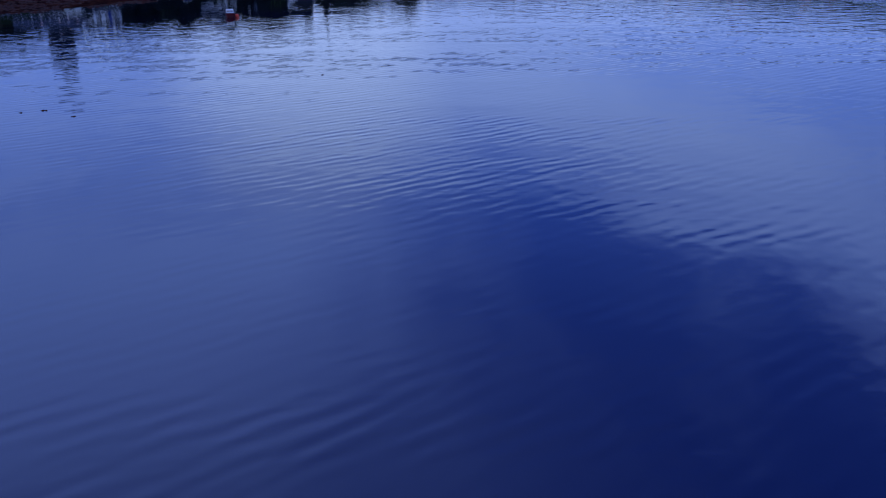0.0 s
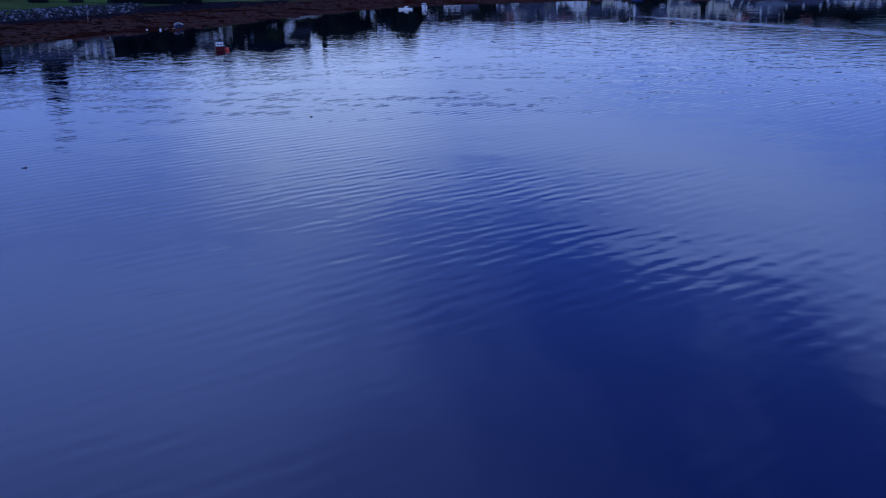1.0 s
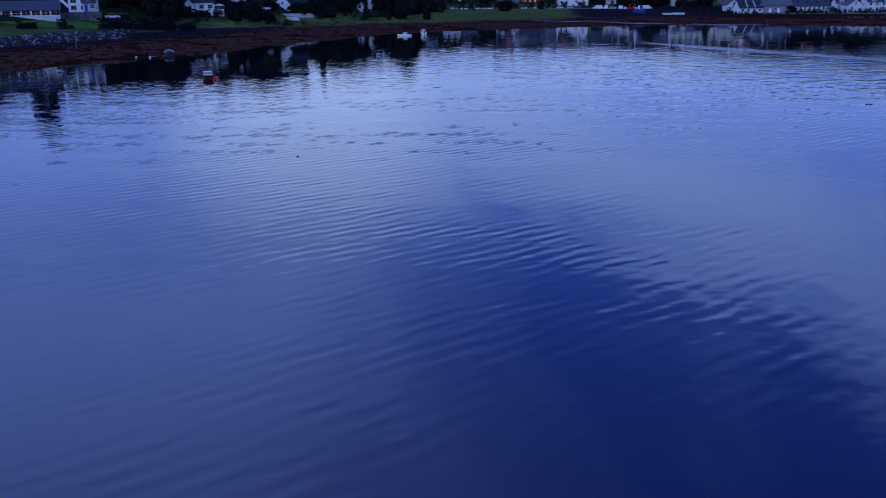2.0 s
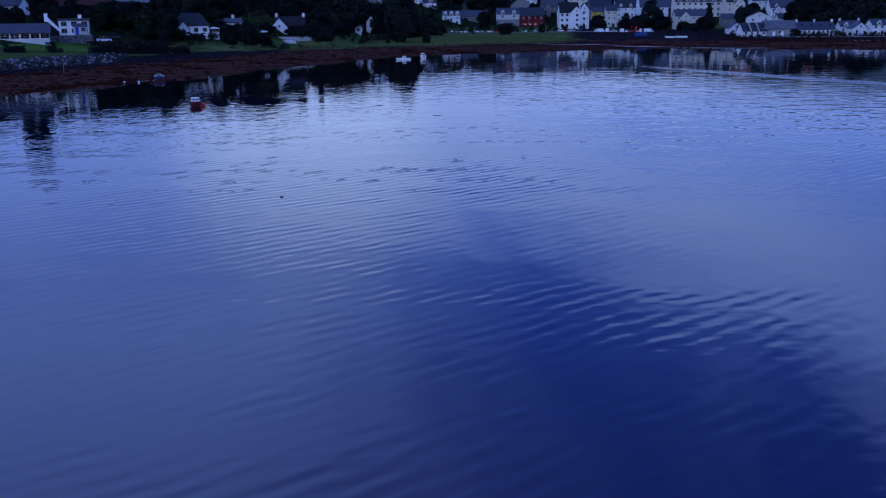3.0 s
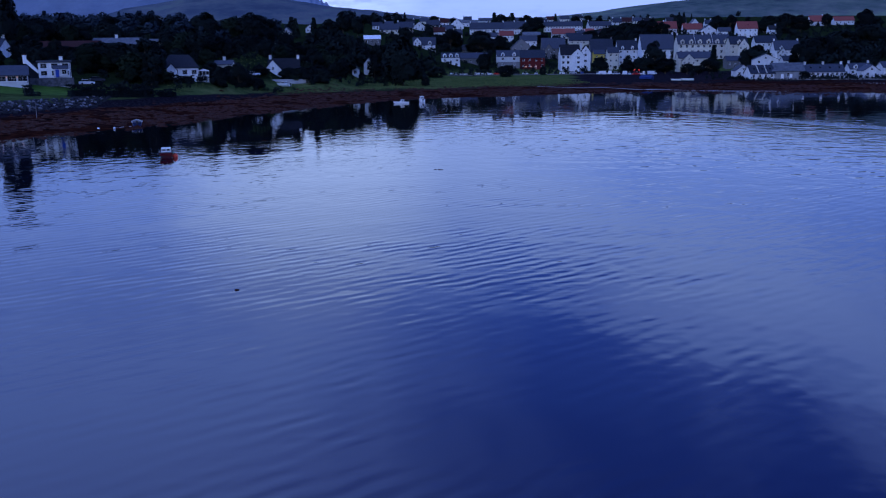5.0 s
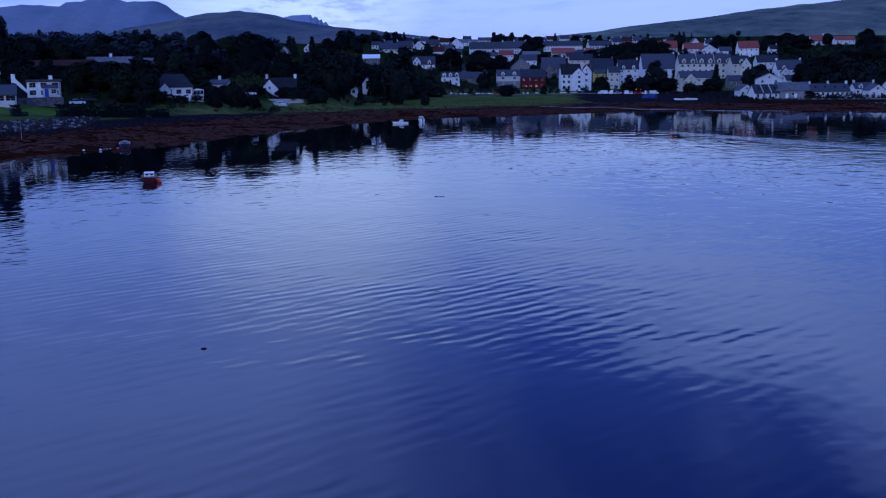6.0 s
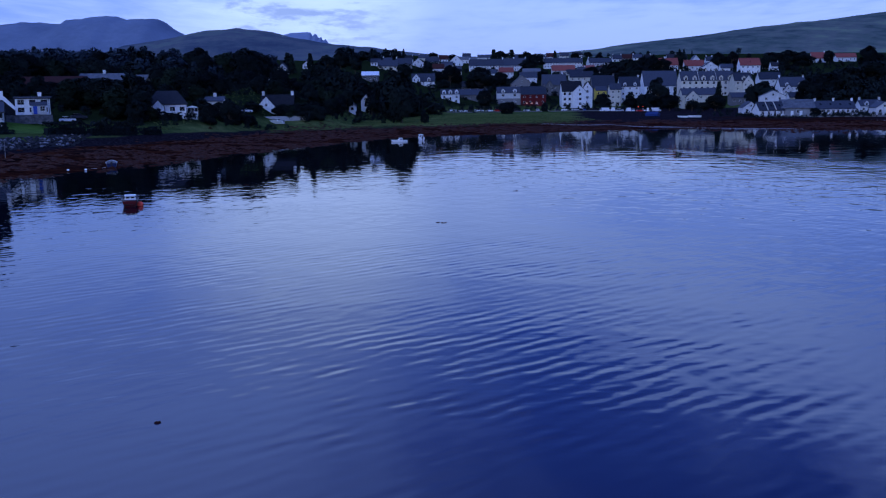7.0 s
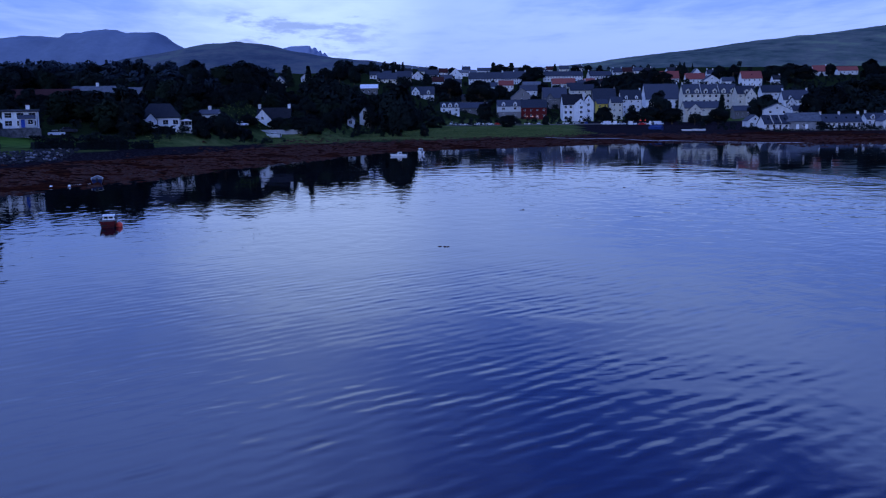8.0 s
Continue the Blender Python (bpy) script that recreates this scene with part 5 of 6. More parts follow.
# skyline of the wood, gardens above the shore, and trees between the town houses
for k, (kind, x, y, high, wide) in enumerate((
        ("broad", -188.6, 520, 8.0, 1.60), ("broad", -178.5, 525, 8.7, 1.60), ("conifer", -164.4, 515, 7.9, 1.60), ("conifer", -156.6, 512, 9.6, 1.52),
        ("broad", -150.8, 520, 9.9, 1.50), ("light", -142.0, 525, 8.3, 1.60), ("broad", -130.4, 520, 11.3, 1.60), ("broad", -117.6, 515, 11.4, 1.38),
        ("broad", -99.1, 500, 16.3, 1.03), ("broad", -78.3, 500, 16.8, 1.07), ("light", -88.4, 505, 13.5, 1.34), ("broad", -73.0, 520, 13.3, 0.84),
        ("conifer", -62.7, 540, 10.4, 1.12), ("conifer", -53.9, 545, 14.5, 0.95), ("broad", -52.6, 720, 14.4, 0.92), ("broad", -42.7, 720, 13.9, 0.83),
        ("broad", -54.6, 640, 12.0, 1.10),
    )):
    tree(kind, x, y, high, wide, label="" if kind == "conifer" else "tall dark tree standing above the woodland", variant=k % 4)
for k, (kind, x, y, high, wide) in enumerate((
        ("broad", -99.8, 338, 4.6, 1.60), ("light", -94.3, 336, 6.6, 1.60), ("broad", -89.5, 337, 9.1, 1.48), ("broad", -81.9, 334, 12.4, 1.13),
        ("broad", -78.4, 331, 10.0, 0.72), ("light", -84.6, 330, 8.3, 1.60), ("broad", -107.3, 352, 4.4, 1.60), ("broad", -78.6, 327, 6.5, 1.13),
        ("light", -76.0, 331, 4.2, 1.49), ("broad", -72.9, 333, 1.7, 1.60), ("light", -69.8, 336, 1.4, 1.60), ("broad", -64.6, 350, 3.4, 1.60),
        ("broad", -62.8, 362, 4.4, 1.60), ("light", -59.1, 366, 4.4, 1.60), ("light", -61.0, 348, 2.2, 1.60), ("light", -41.8, 398, 7.1, 1.60),
        ("broad", -35.2, 392, 6.0, 1.33), ("broad", -37.2, 492, 6.8, 1.60), ("broad", -27.0, 496, 10.0, 1.28), ("light", -43.8, 488, 6.5, 1.60),
        ("broad", -130.3, 352, 19.6, 0.56),
    )):
    tree(kind, x, y, high, wide, label="" if kind == "conifer" else "dark leafy tree in the shore gardens", variant=k % 4)
for k, (kind, x, y, high, wide) in enumerate((
        ("broad", 397.1, 900, 20.6, 0.91), ("broad", 304.0, 690, 19.7, 1.60), ("broad", 51.1, 860, 14.8, 1.45),
    )):
    tree(kind, x, y, high, wide, label="" if kind == "conifer" else "dark round tree between town houses", variant=k % 4)


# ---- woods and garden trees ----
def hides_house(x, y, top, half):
    """Whether a tree would hide a listed house, seen from near the end of the camera's path."""
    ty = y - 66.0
    for hx, hy, hw, hz, roof, share in KEPT_IN_VIEW:
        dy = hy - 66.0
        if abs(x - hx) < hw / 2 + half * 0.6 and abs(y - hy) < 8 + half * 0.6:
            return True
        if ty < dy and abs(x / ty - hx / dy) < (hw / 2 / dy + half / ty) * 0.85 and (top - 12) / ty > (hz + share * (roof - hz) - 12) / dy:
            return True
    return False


HILL_WOOD, THICKETS = [], []
KEPT_IN_VIEW.append((-92.6, 313.0, 6.0, land(-92.6, 313.0), land(-92.6, 313.0) + 1.5, 0.2))  # keeps the parked car in the camera's view
KEPT_IN_VIEW.append((-49.0, 384.0, 16.0, land(-49.0, 384.0), land(-49.0, 384.0) + 2.0, 0.0))  # keeps the slipway clear in the camera's view


def wood(seed, x0, x1, y0, y1, step, heights, label, kinds, keep=1.0, clear=0.0, single=False):
    """Trees over a stretch of land; single: each is a thing of its own, else they join the woodland."""
    rng = random.Random(seed)
    y = y0
    while y < y1:
        x = x0
        while x < x1:
            px, py = x + rng.uniform(-0.45, 0.45) * step, y + rng.uniform(-0.45, 0.45) * step
            h = rng.uniform(*heights)
            kind = rng.choice(kinds)
            width, luck, variant = rng.uniform(0.8, 1.25), rng.random(), rng.randint(0, 3)
            x += step
            if luck > keep or py < float(np.interp(px, FOOT_X, FOOT_Y)) + clear or abs(px) > 0.5 * (py - 20) + 25:
                continue
            # shrunk or left out where it would block the camera's sight of a house
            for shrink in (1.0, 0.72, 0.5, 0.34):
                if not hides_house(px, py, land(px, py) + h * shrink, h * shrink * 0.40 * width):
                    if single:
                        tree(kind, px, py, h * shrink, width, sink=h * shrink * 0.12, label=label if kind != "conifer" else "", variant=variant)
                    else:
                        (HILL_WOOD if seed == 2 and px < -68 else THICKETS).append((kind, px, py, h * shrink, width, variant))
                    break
        y += step


def join_woodland(name, label, mat, trees):
    """Trees too many to count, as one object."""
    crowns = {}
    rng = random.Random(77)
    points, quads, tris, normals = [], [], [], []
    count = 0
    for kind, x, y, h, width, variant in trees:
        key = (kind, variant)
        if key not in crowns:
            s, v, f, nrm = tree_meshes(300 + 7 * variant + len(kind), kind)
            clumps = list(range(len(v) // 5))
            rng.shuffle(clumps)
            chosen = clumps[:650]
            v = np.array(v).reshape(-1, 5, 3)[chosen]
            mid = v.mean(axis=1, keepdims=True)
            v = (mid + (v - mid) * (2.4 if kind != "conifer" else 1.7)).reshape(-1, 3)
            crowns[key] = (v, np.array(nrm).reshape(-1, 5, 3)[chosen].reshape(-1, 3))
        v, nrm = (part[: (1000 if h < 5 else 3250)] for part in crowns[key])
        k, a = h / 10.0, (x * 12.9 + y * 7.3) % 6.28
        c1, s1 = math.cos(a), math.sin(a)
        c, s_ = c1 * k * width, s1 * k * width
        points.append(np.stack([x + v[:, 0] * c - v[:, 1] * s_, y + v[:, 0] * s_ + v[:, 1] * c, land(x, y) + v[:, 2] * k], -1))
        normals.append(np.stack([nrm[:, 0] * c1 - nrm[:, 1] * s1, nrm[:, 0] * s1 + nrm[:, 1] * c1, nrm[:, 2]], -1))
        base = count + np.arange(len(v) // 5)[:, None] * 5
        quads.append(base + np.array([0, 1, 3, 4]))
        tris.append(base + np.array([1, 2, 3]))
        count += len(v)
    me = bpy.data.meshes.new(name)
    me.from_pydata(np.concatenate(points).tolist(), [], np.concatenate(quads).tolist() + np.concatenate(tris).tolist())
    me.normals_split_custom_set_from_vertices(np.concatenate(normals).tolist())
    me.materials.append(MAT[mat])
    return tagged(new(name, me), label, "woodland", kind="stuff")


wood(1, -200, 0, 300, 470, 12.0, (6.0, 10.5), "dark leafy tree in the shore woodland", ("broad", "broad", "light"), 0.95, 22.0, True)
wood(2, -420, 10, 470, 602, 14.0, (7.5, 11.5), "tall dark woodland tree behind the houses", ("broad", "broad", "broad", "conifer"), 0.95, 20.0)
wood(3, 215, 430, 545, 720, 13.0, (9.0, 14.0), "dense dark tree above the low cottages", ("broad", "broad", "light"), 0.97, 0.0)
wood(4, -10, 330, 700, 1000, 23.0, (5.0, 9.0), "garden tree between hillside houses", ("broad", "broad", "light"), 0.75, 20.0)
wood(5, -60, 420, 1000, 1330, 40.0, (5.0, 8.0), "small tree on the crest of the hill", ("broad", "conifer", "broad"), 0.6, 20.0)
wood(6, -60, 20, 760, 1000, 24.0, (8.0, 13.0), "dark tree below the skyline", ("broad",), 0.9, 20.0)
wood(7, -40, 150, 560, 690, 19.0, (2.6, 4.5), "low dark bush beside the shore road", ("broad", "light"), 0.7, -60.0)
wood(8, 130, 230, 430, 640, 17.0, (2.2, 4.0), "low bush between cottages", ("broad", "light"), 0.5, -200.0)
wood(14, -115, -80, 300, 470, 4.6, (1.8, 3.8), "", ("broad", "light", "broad"), 0.8, 40.0)
wood(9, -80, -10, 280, 470, 4.6, (1.8, 3.8), "", ("broad", "light", "broad"), 0.8, -6.0)
wood(10, -20, 160, 600, 720, 9.0, (2.0, 4.0), "", ("broad", "light"), 0.55, -40.0)
wood(12, -24, 6, 480, 600, 6.0, (2.4, 4.6), "", ("broad", "light"), 0.8, -120.0)
wood(13, 6, 64, 622, 650, 6.0, (2.0, 3.6), "", ("broad", "light"), 0.8, -120.0)
wood(15, 140, 235, 440, 500, 3.4, (1.1, 2.2), "", ("broad", "light"), 0.75, -300.0)
wood(11, -20, 420, 690, 1080, 10.0, (2.2, 5.0), "", ("broad", "light"), 0.8, 10.0)
wood(17, 0, 110, 604, 612, 4.0, (1.2, 2.4), "", ("light", "broad"), 0.5, -300.0)
# the western hill wood takes the leaf colour with painted haze
join_woodland("woodland", "dense mixed woodland on the rising ground, haze painted into its leaves", "hazed_leaf", HILL_WOOD)
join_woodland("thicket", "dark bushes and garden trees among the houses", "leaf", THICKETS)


# ---- shore: lawn, rocks, hedges, seaweed ----
MAT["lawn"] = mottled("mown_lawn", (0.022, 0.060, 0.010), (0.085, 0.155, 0.026), 3.0, 0.9, 0.5, 0.03)
MAT["wrack"] = mottled("wrack_seaweed", (0.005, 0.002, 0.002), (0.070, 0.019, 0.009), 2.5, 0.7, 0.6, 0.05)
MAT["red_hull"] = plain("red_boat_paint", (0.085, 0.006, 0.008), 0.6)
MAT["white_gel"] = plain("white_gelcoat", (0.80, 0.80, 0.78), 0.3, 0.0, 0.06)
MAT["navy"] = plain("navy_paint", (0.012, 0.022, 0.075), 0.4)
MAT["orange"] = plain("orange_float", (0.95, 0.10, 0.06), 0.45)
MAT["rubber"] = plain("tyre_rubber", (0.02, 0.02, 0.02), 0.8)
MAT["blue_tarp"] = plain("blue_tarpaulin", (0.012, 0.034, 0.13), 0.7)
MAT["concrete"] = mottled("pale_concrete", (0.30, 0.30, 0.29), (0.48, 0.47, 0.45), 1.5, 0.9, 0.4, 0.02)
for k, c in (("car_white", (0.75, 0.75, 0.74)), ("car_silver", (0.42, 0.43, 0.45)), ("car_dark", (0.03, 0.032, 0.04)), ("car_blue", (0.03, 0.07, 0.25)), ("car_red", (0.45, 0.02, 0.02))):
    MAT[k] = plain(k.replace("car", "paint"), c, 0.3, 0.1, 0.05)


lv, lf = [], []
for j in range(15):
    for i in range(21):
        x, y = -112 + i * 1.35 + j * 0.9, 277 + j * 1.9 - i * 0.55 + (i * 1.35) * 0.75
        lv.append((x, y, land(x, y) + 0.05))
tagged(mesh_object("lawn", lv, grid_faces(21, 15), MAT["lawn"], smooth_shade=True), "bright green mown lawn above the rocks", "lawn", kind="structure")


def rock_mesh(seed):
    bm = bmesh.new()
    bmesh.ops.create_icosphere(bm, subdivisions=1, radius=1.0)
    rng = random.Random(seed)
    for v in bm.verts:
        v.co *= rng.uniform(0.7, 1.15)
        v.co.z *= 0.75
    me = bpy.data.meshes.new("rock")
    bm.to_mesh(me)
    bm.free()
    me.materials.append(MAT["rock"])
    return me


ROCKS = [rock_mesh(k) for k in range(6)]


def rocks_on_bank(name, label, spots):
    ob = thing(name, pose(*spots[0][:2], 0), label, "rocks")
    origin = ob.matrix_basis.inverted()
    rng = random.Random(5)
    for x, y, size in spots:
        r = new("rock", rng.choice(ROCKS))
        r.parent = ob
        r.matrix_basis = origin @ pose(x, y, land(x, y) + size * 0.25, rng.uniform(0, 40), rng.uniform(0, 40), rng.uniform(0, 360)) @ Matrix.Diagonal((size, size * rng.uniform(0.7, 1.1), size * rng.uniform(0.7, 1), 1))
    return ob


rng = random.Random(11)
spots = []
while len(spots) < 290:
    x, y = rng.uniform(-101, -79.5), rng.uniform(225, 300)
    s = shore_distance(x, y)
    if 41 < s < 47:
        spots.append((x, y, rng.uniform(0.30, 0.58)))
rocks_on_bank("rock_revetment", "bank of loose grey boulders below the lawn", spots)
spots = []
while len(spots) < 70:
    x, y = rng.uniform(168, 230), rng.uniform(380, 470)
    s = shore_distance(x, y)
    if 58 < s < 70:
        spots.append((x, y, rng.uniform(0.25, 0.5)))
rocks_on_bank("rock_bank", "grey rubble bank at the top of the foreshore", spots)

# smaller rubble between the boulders
rv, rf = [], []
rng = random.Random(13)
shape = [tuple(v.co) for v in ROCKS[0].vertices]
sides = [tuple(p.vertices) for p in ROCKS[0].polygons]
n = 0
while n < 1700:
    x, y = rng.uniform(-104, -78.5), rng.uniform(215, 300)
    s = shore_distance(x, y)
    if not 40.5 < s < 47.5:
        continue
    k, r, turn = len(rv), rng.uniform(0.16, 0.36), rng.uniform(0, 6.28)
    c, d, z = math.cos(turn), math.sin(turn), land(x, y) + 0.1
    rv += [(x + r * (a * c - b * d), y + r * (a * d + b * c), z + r * e) for a, b, e in shape]
    rf += [tuple(i + k for i in side) for side in sides]
    n += 1
tagged(mesh_object("rubble", rv, rf, MAT["rock"]), "small grey rubble packed between shore boulders", "rubble", kind="stuff")

# seaweed clumps over the foreshore and the flats
sv, sf = [], []
rng = random.Random(21)
n = 0
while n < 9600:
    x, y = rng.uniform(-100, 190), rng.uniform(180, 470)
    s = shore_distance(x, y)
    wide = 44 if x < -50 else 60
    reach = -26.0 if 58 < x < 128 and wobble(x, y, 6, 9.0) > 0.12 else -3.5  # islets of weed off the flats
    if not reach < s < wide * rng.uniform(0.5, 1.0):
        continue
    if wobble(x, y, 9, 6.0) < -0.25:
        continue
    r = rng.uniform(0.35, 1.3)
    h = r * rng.uniform(0.12, 0.30)
    z = max(land(x, y), -0.05)
    k, a0 = len(sv), rng.uniform(0, 6.28)
    for q in range(6):
        a = a0 + q * 1.047
        rr = r * rng.uniform(0.6, 1.1)
        sv.append((x + rr * math.cos(a), y + rr * math.sin(a), z - 0.05))
    sv.append((x + rng.uniform(-0.2, 0.2), y, z + h))
    sf += [(k + q, k + (q + 1) % 6, k + 6) for q in range(6)]
    n += 1
tagged(mesh_object("seaweed", sv, sf, MAT["wrack"]), "reddish brown seaweed clumps covering the tidal foreshore", "seaweed", kind="stuff")

# grass tussocks on the shore meadow
tv, tf = [], []
rng = random.Random(31)
n = 0
while n < 3800:
    x, y = rng.uniform(-75, 140), rng.uniform(285, 560)
    s = shore_distance(x, y)
    if not 47 < s < 170 or x > 72:
        continue
    z, k = land(x, y), len(tv)
    for q in range(4):
        a, h, r = rng.uniform(0, 6.28), rng.uniform(0.12, 0.38), rng.uniform(0.15, 0.4)
        b = len(tv)
        tv += [(x + r * math.cos(a), y + r * math.sin(a), z - 0.03), (x - r * math.cos(a), y - r * math.sin(a), z - 0.03), (x + r * 0.6 * math.sin(a), y + 0.2 * math.cos(a), z + h)]
        tf.append((b, b + 1, b + 2))
    n += 1
MAT["tussock"] = make_leaf("meadow_grass", (0.075, 0.105, 0.032), (0.11, 0.14, 0.045))
tagged(mesh_object("grass", tv, tf, MAT["tussock"]), "rough green meadow grass along the shore", "grass", kind="stuff")


def hedge(x, y, length, deep, high, yaw, label):
    ob = thing("hedge", pose(x, y, land(x, y), 0, 0, yaw), label, "hedge")
    rng = random.Random(int(abs(x * 10)))
    v, f = [], []
    for _ in range(int(length * high * 60)):
        p = Vector((rng.uniform(-length / 2, length / 2), rng.choice((-1, 1, rng.uniform(-1, 1))) * deep / 2 * rng.uniform(0.85, 1.06), rng.uniform(-0.3, high) if rng.random() < 0.7 else high * rng.uniform(0.9, 1.06)))
        p.z *= 0.86 + 0.16 * math.sin(p.x * 0.9 + x) + 0.10 * math.sin(p.x * 2.3)
        r = rng.uniform(0.12, 0.26)
        t = Euler((rng.uniform(-1.2, 1.2), rng.uniform(-1.2, 1.2), rng.uniform(0, 6.28))).to_matrix()
        k = len(v)
        v += [tuple(p + t @ Vector(c)) for c in ((-r, -r * 0.6, 0), (r, -r * 0.5, 0.05), (r * 0.8, r * 0.7, 0), (-r * 0.7, r * 0.6, -0.04))]
        f.append((k, k + 1, k + 2, k + 3))
    me = bpy.data.meshes.new("foliage")
    me.from_pydata(v, [], f)
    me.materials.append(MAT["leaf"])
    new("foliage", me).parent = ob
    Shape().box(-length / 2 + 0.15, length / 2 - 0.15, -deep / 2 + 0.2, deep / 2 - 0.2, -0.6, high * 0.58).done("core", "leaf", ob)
    return ob


hedge(-83.2, 285.0, 9.6, 2.2, 2.9, 47, "tall dark clipped hedge beside the lawn")
hedge(-75.6, 296.0, 14.2, 2.2, 2.9, 58, "long dark hedge above the foreshore")
hedge(-69.5, 307.5, 6.5, 2.0, 1.7, 60, "low dark hedge at the edge of the meadow")
hedge(-74.5, 336.5, 13.0, 1.6, 1.7, -12, "dark garden hedge in front of the bungalow")


for x, y, length, high in ((-102.6, 273.2, 5.2, 1.9), (-97.6, 284.6, 2.2, 2.3), (-94.6, 279.5, 3.4, 0.9)):
    hedge(x, y, length, 1.8, high, 40, "small dark rounded shrub on the lawn")


# ---- boats ----
def hull_mesh(length, beam, high, draught, flare=0.85, bow=0.35):
    """A lofted boat hull along +y with a raised, pointed bow, and an open inside."""
    s = Shape()
    stations, ring = 9, 9
    outer = []
    for j in range(stations):
        t = j / (stations - 1)
        w = beam / 2 * (1 - max(0.0, (t - 0.35) / 0.65) ** 2.2) * (0.86 + 0.14 * min(1, t * 3)) + 0.015
        top = high * (0.86 + bow * t * t)
        keel = -draught * (1 - max(0, t - 0.7) * 2.2)
        row = []
        for k in range(ring):
            u = k / (ring - 1) * 2 - 1
            px = w * math.copysign(abs(u) ** 0.55, u)
            pz = keel + (top - keel) * abs(u) ** (2.2 / flare)
            row.append((px, (t - 0.5) * length + (0.12 * length * (pz - keel) / (top - keel) * t * t), pz))
        outer.append(row)
    k0 = len(s.v)
    for row in outer:
        s.v += row
    for j in range(stations - 1):
        for k in range(ring - 1):
            a = k0 + j * ring + k
            s.f.append((a, a + 1, a + ring + 1, a + ring))
    s.f.append(tuple(k0 + k for k in range(ring)))
    deck = Shape()
    for row in outer:
        deck.v += [(row[0][0] * 0.96, row[0][1], row[0][2] - 0.06), (row[-1][0] * 0.96, row[-1][1], row[-1][2] - 0.06)]
    for j in range(stations - 1):
        a = 2 * j
        deck.f.append((a, a + 1, a + 3, a + 2))
    rims = []
    for side in (0, -1):
        rim = Shape()
        e = 0.05
        for j in range(stations):
            x0, y0, z0 = outer[j][side]
            rim.v += [(x0 - e, y0, z0 - 0.05), (x0 + e, y0, z0 - 0.05), (x0 + e, y0, z0 + 0.06), (x0 - e, y0, z0 + 0.06)]
        rim.f += [(0, 1, 2, 3), tuple(4 * stations - k for k in (1, 2, 3, 4))] + [(4 * j + i, 4 * j + (i + 1) % 4, 4 * j + 4 + (i + 1) % 4, 4 * j + 4 + i) for j in range(stations - 1) for i in range(4)]
        rims.append(rim)
    return s, deck, rims


def boat(label, x, y, z, heading, length, beam, high, hull, cabin="white_gel", cabin_at=0.0, cabin_len=1.6, cabin_high=1.0, engine=True, name="motor_boat", rim_paint="white_gel", deck_paint="concrete"):
    ob = thing(name, pose(x, y, z, 0, 0, heading), label, "boat")
    h, deck, rims = hull_mesh(length, beam, high, 0.3)
    h.done("hull", hull, ob)
    deck.done("deck", deck_paint, ob, "worn deck")
    for rim in rims:
        rim.done("gunwale", rim_paint, ob, "pale rubbing strake" if rim_paint == "white_gel" else "dark rubbing strake")
    if cabin:
        b, c0, c1 = beam * 0.36, cabin_at - cabin_len / 2, cabin_at + cabin_len / 2
        zb = high * 0.8
        c = Shape().solid([(-b, c0, zb), (b, c0, zb), (b * 0.9, c1 + 0.25, zb), (-b * 0.9, c1 + 0.25, zb), (-b * 0.86, c0 + 0.05, zb + cabin_high), (b * 0.86, c0 + 0.05, zb + cabin_high), (b * 0.72, c1 - 0.25, zb + cabin_high * 0.92), (-b * 0.72, c1 - 0.25, zb + cabin_high * 0.92)],
                          [(3, 2, 1, 0), (4, 5, 6, 7), (0, 1, 5, 4), (1, 2, 6, 5), (2, 3, 7, 6), (3, 0, 4, 7)])
        cab = c.done("cabin", cabin, ob)
        Shape().box(-b * 0.95, b * 0.95, c0 - 0.1, c1 - 0.1, zb + cabin_high + 0.004, zb + cabin_high + 0.07).done("roof", cabin, cab)
        for sx in (-1, 1):
            Shape().box(sx * b * 0.93 - 0.03, sx * b * 0.93 + 0.03, c0 + 0.2, c1 - 0.35, zb + cabin_high * 0.45, zb + cabin_high * 0.82).done("window", "glass", cab, "dark cabin window")
            Shape().box(min(sx * 0.07, sx * b * 0.72), max(sx * 0.07, sx * b * 0.72), c0 - 0.005, c0 + 0.06, zb + cabin_high * 0.42, zb + cabin_high * 0.86).done("window", "glass", cab, "dark cabin window")
    if engine:
        Shape().box(-0.16, 0.16, -length / 2 - 0.35, -length / 2 - 0.02, high * 0.55, high * 0.55 + 0.55).done("outboard_motor", "dark", ob, "dark outboard motor")
        Shape().box(-0.06, 0.06, -length / 2 - 0.25, -length / 2 - 0.1, -0.4, high * 0.55 - 0.003).done("motor_leg", "dark", ob)
    return ob


def mooring_buoy(x, y, r, mat, label):
    ob = thing("mooring_buoy", pose(x, y, 0), label, "buoy")
    bm = bmesh.new()
    bmesh.ops.create_uvsphere(bm, u_segments=16, v_segments=10, radius=r)
    for v in bm.verts:
        v.co.z = v.co.z * 0.95 + r * 0.45
    me = bpy.data.meshes.new("float")
    bm.to_mesh(me)
    bm.free()
    me.materials.append(MAT[mat])
    me.polygons.foreach_set("use_smooth", [True] * len(me.polygons))
    new("float", me).parent = ob
    Shape().tube([(0, 0, r * 1.35), (0, 0, r * 1.75)], [r * 0.2, r * 0.16], 8).done("ring", "dark", ob)
    return ob


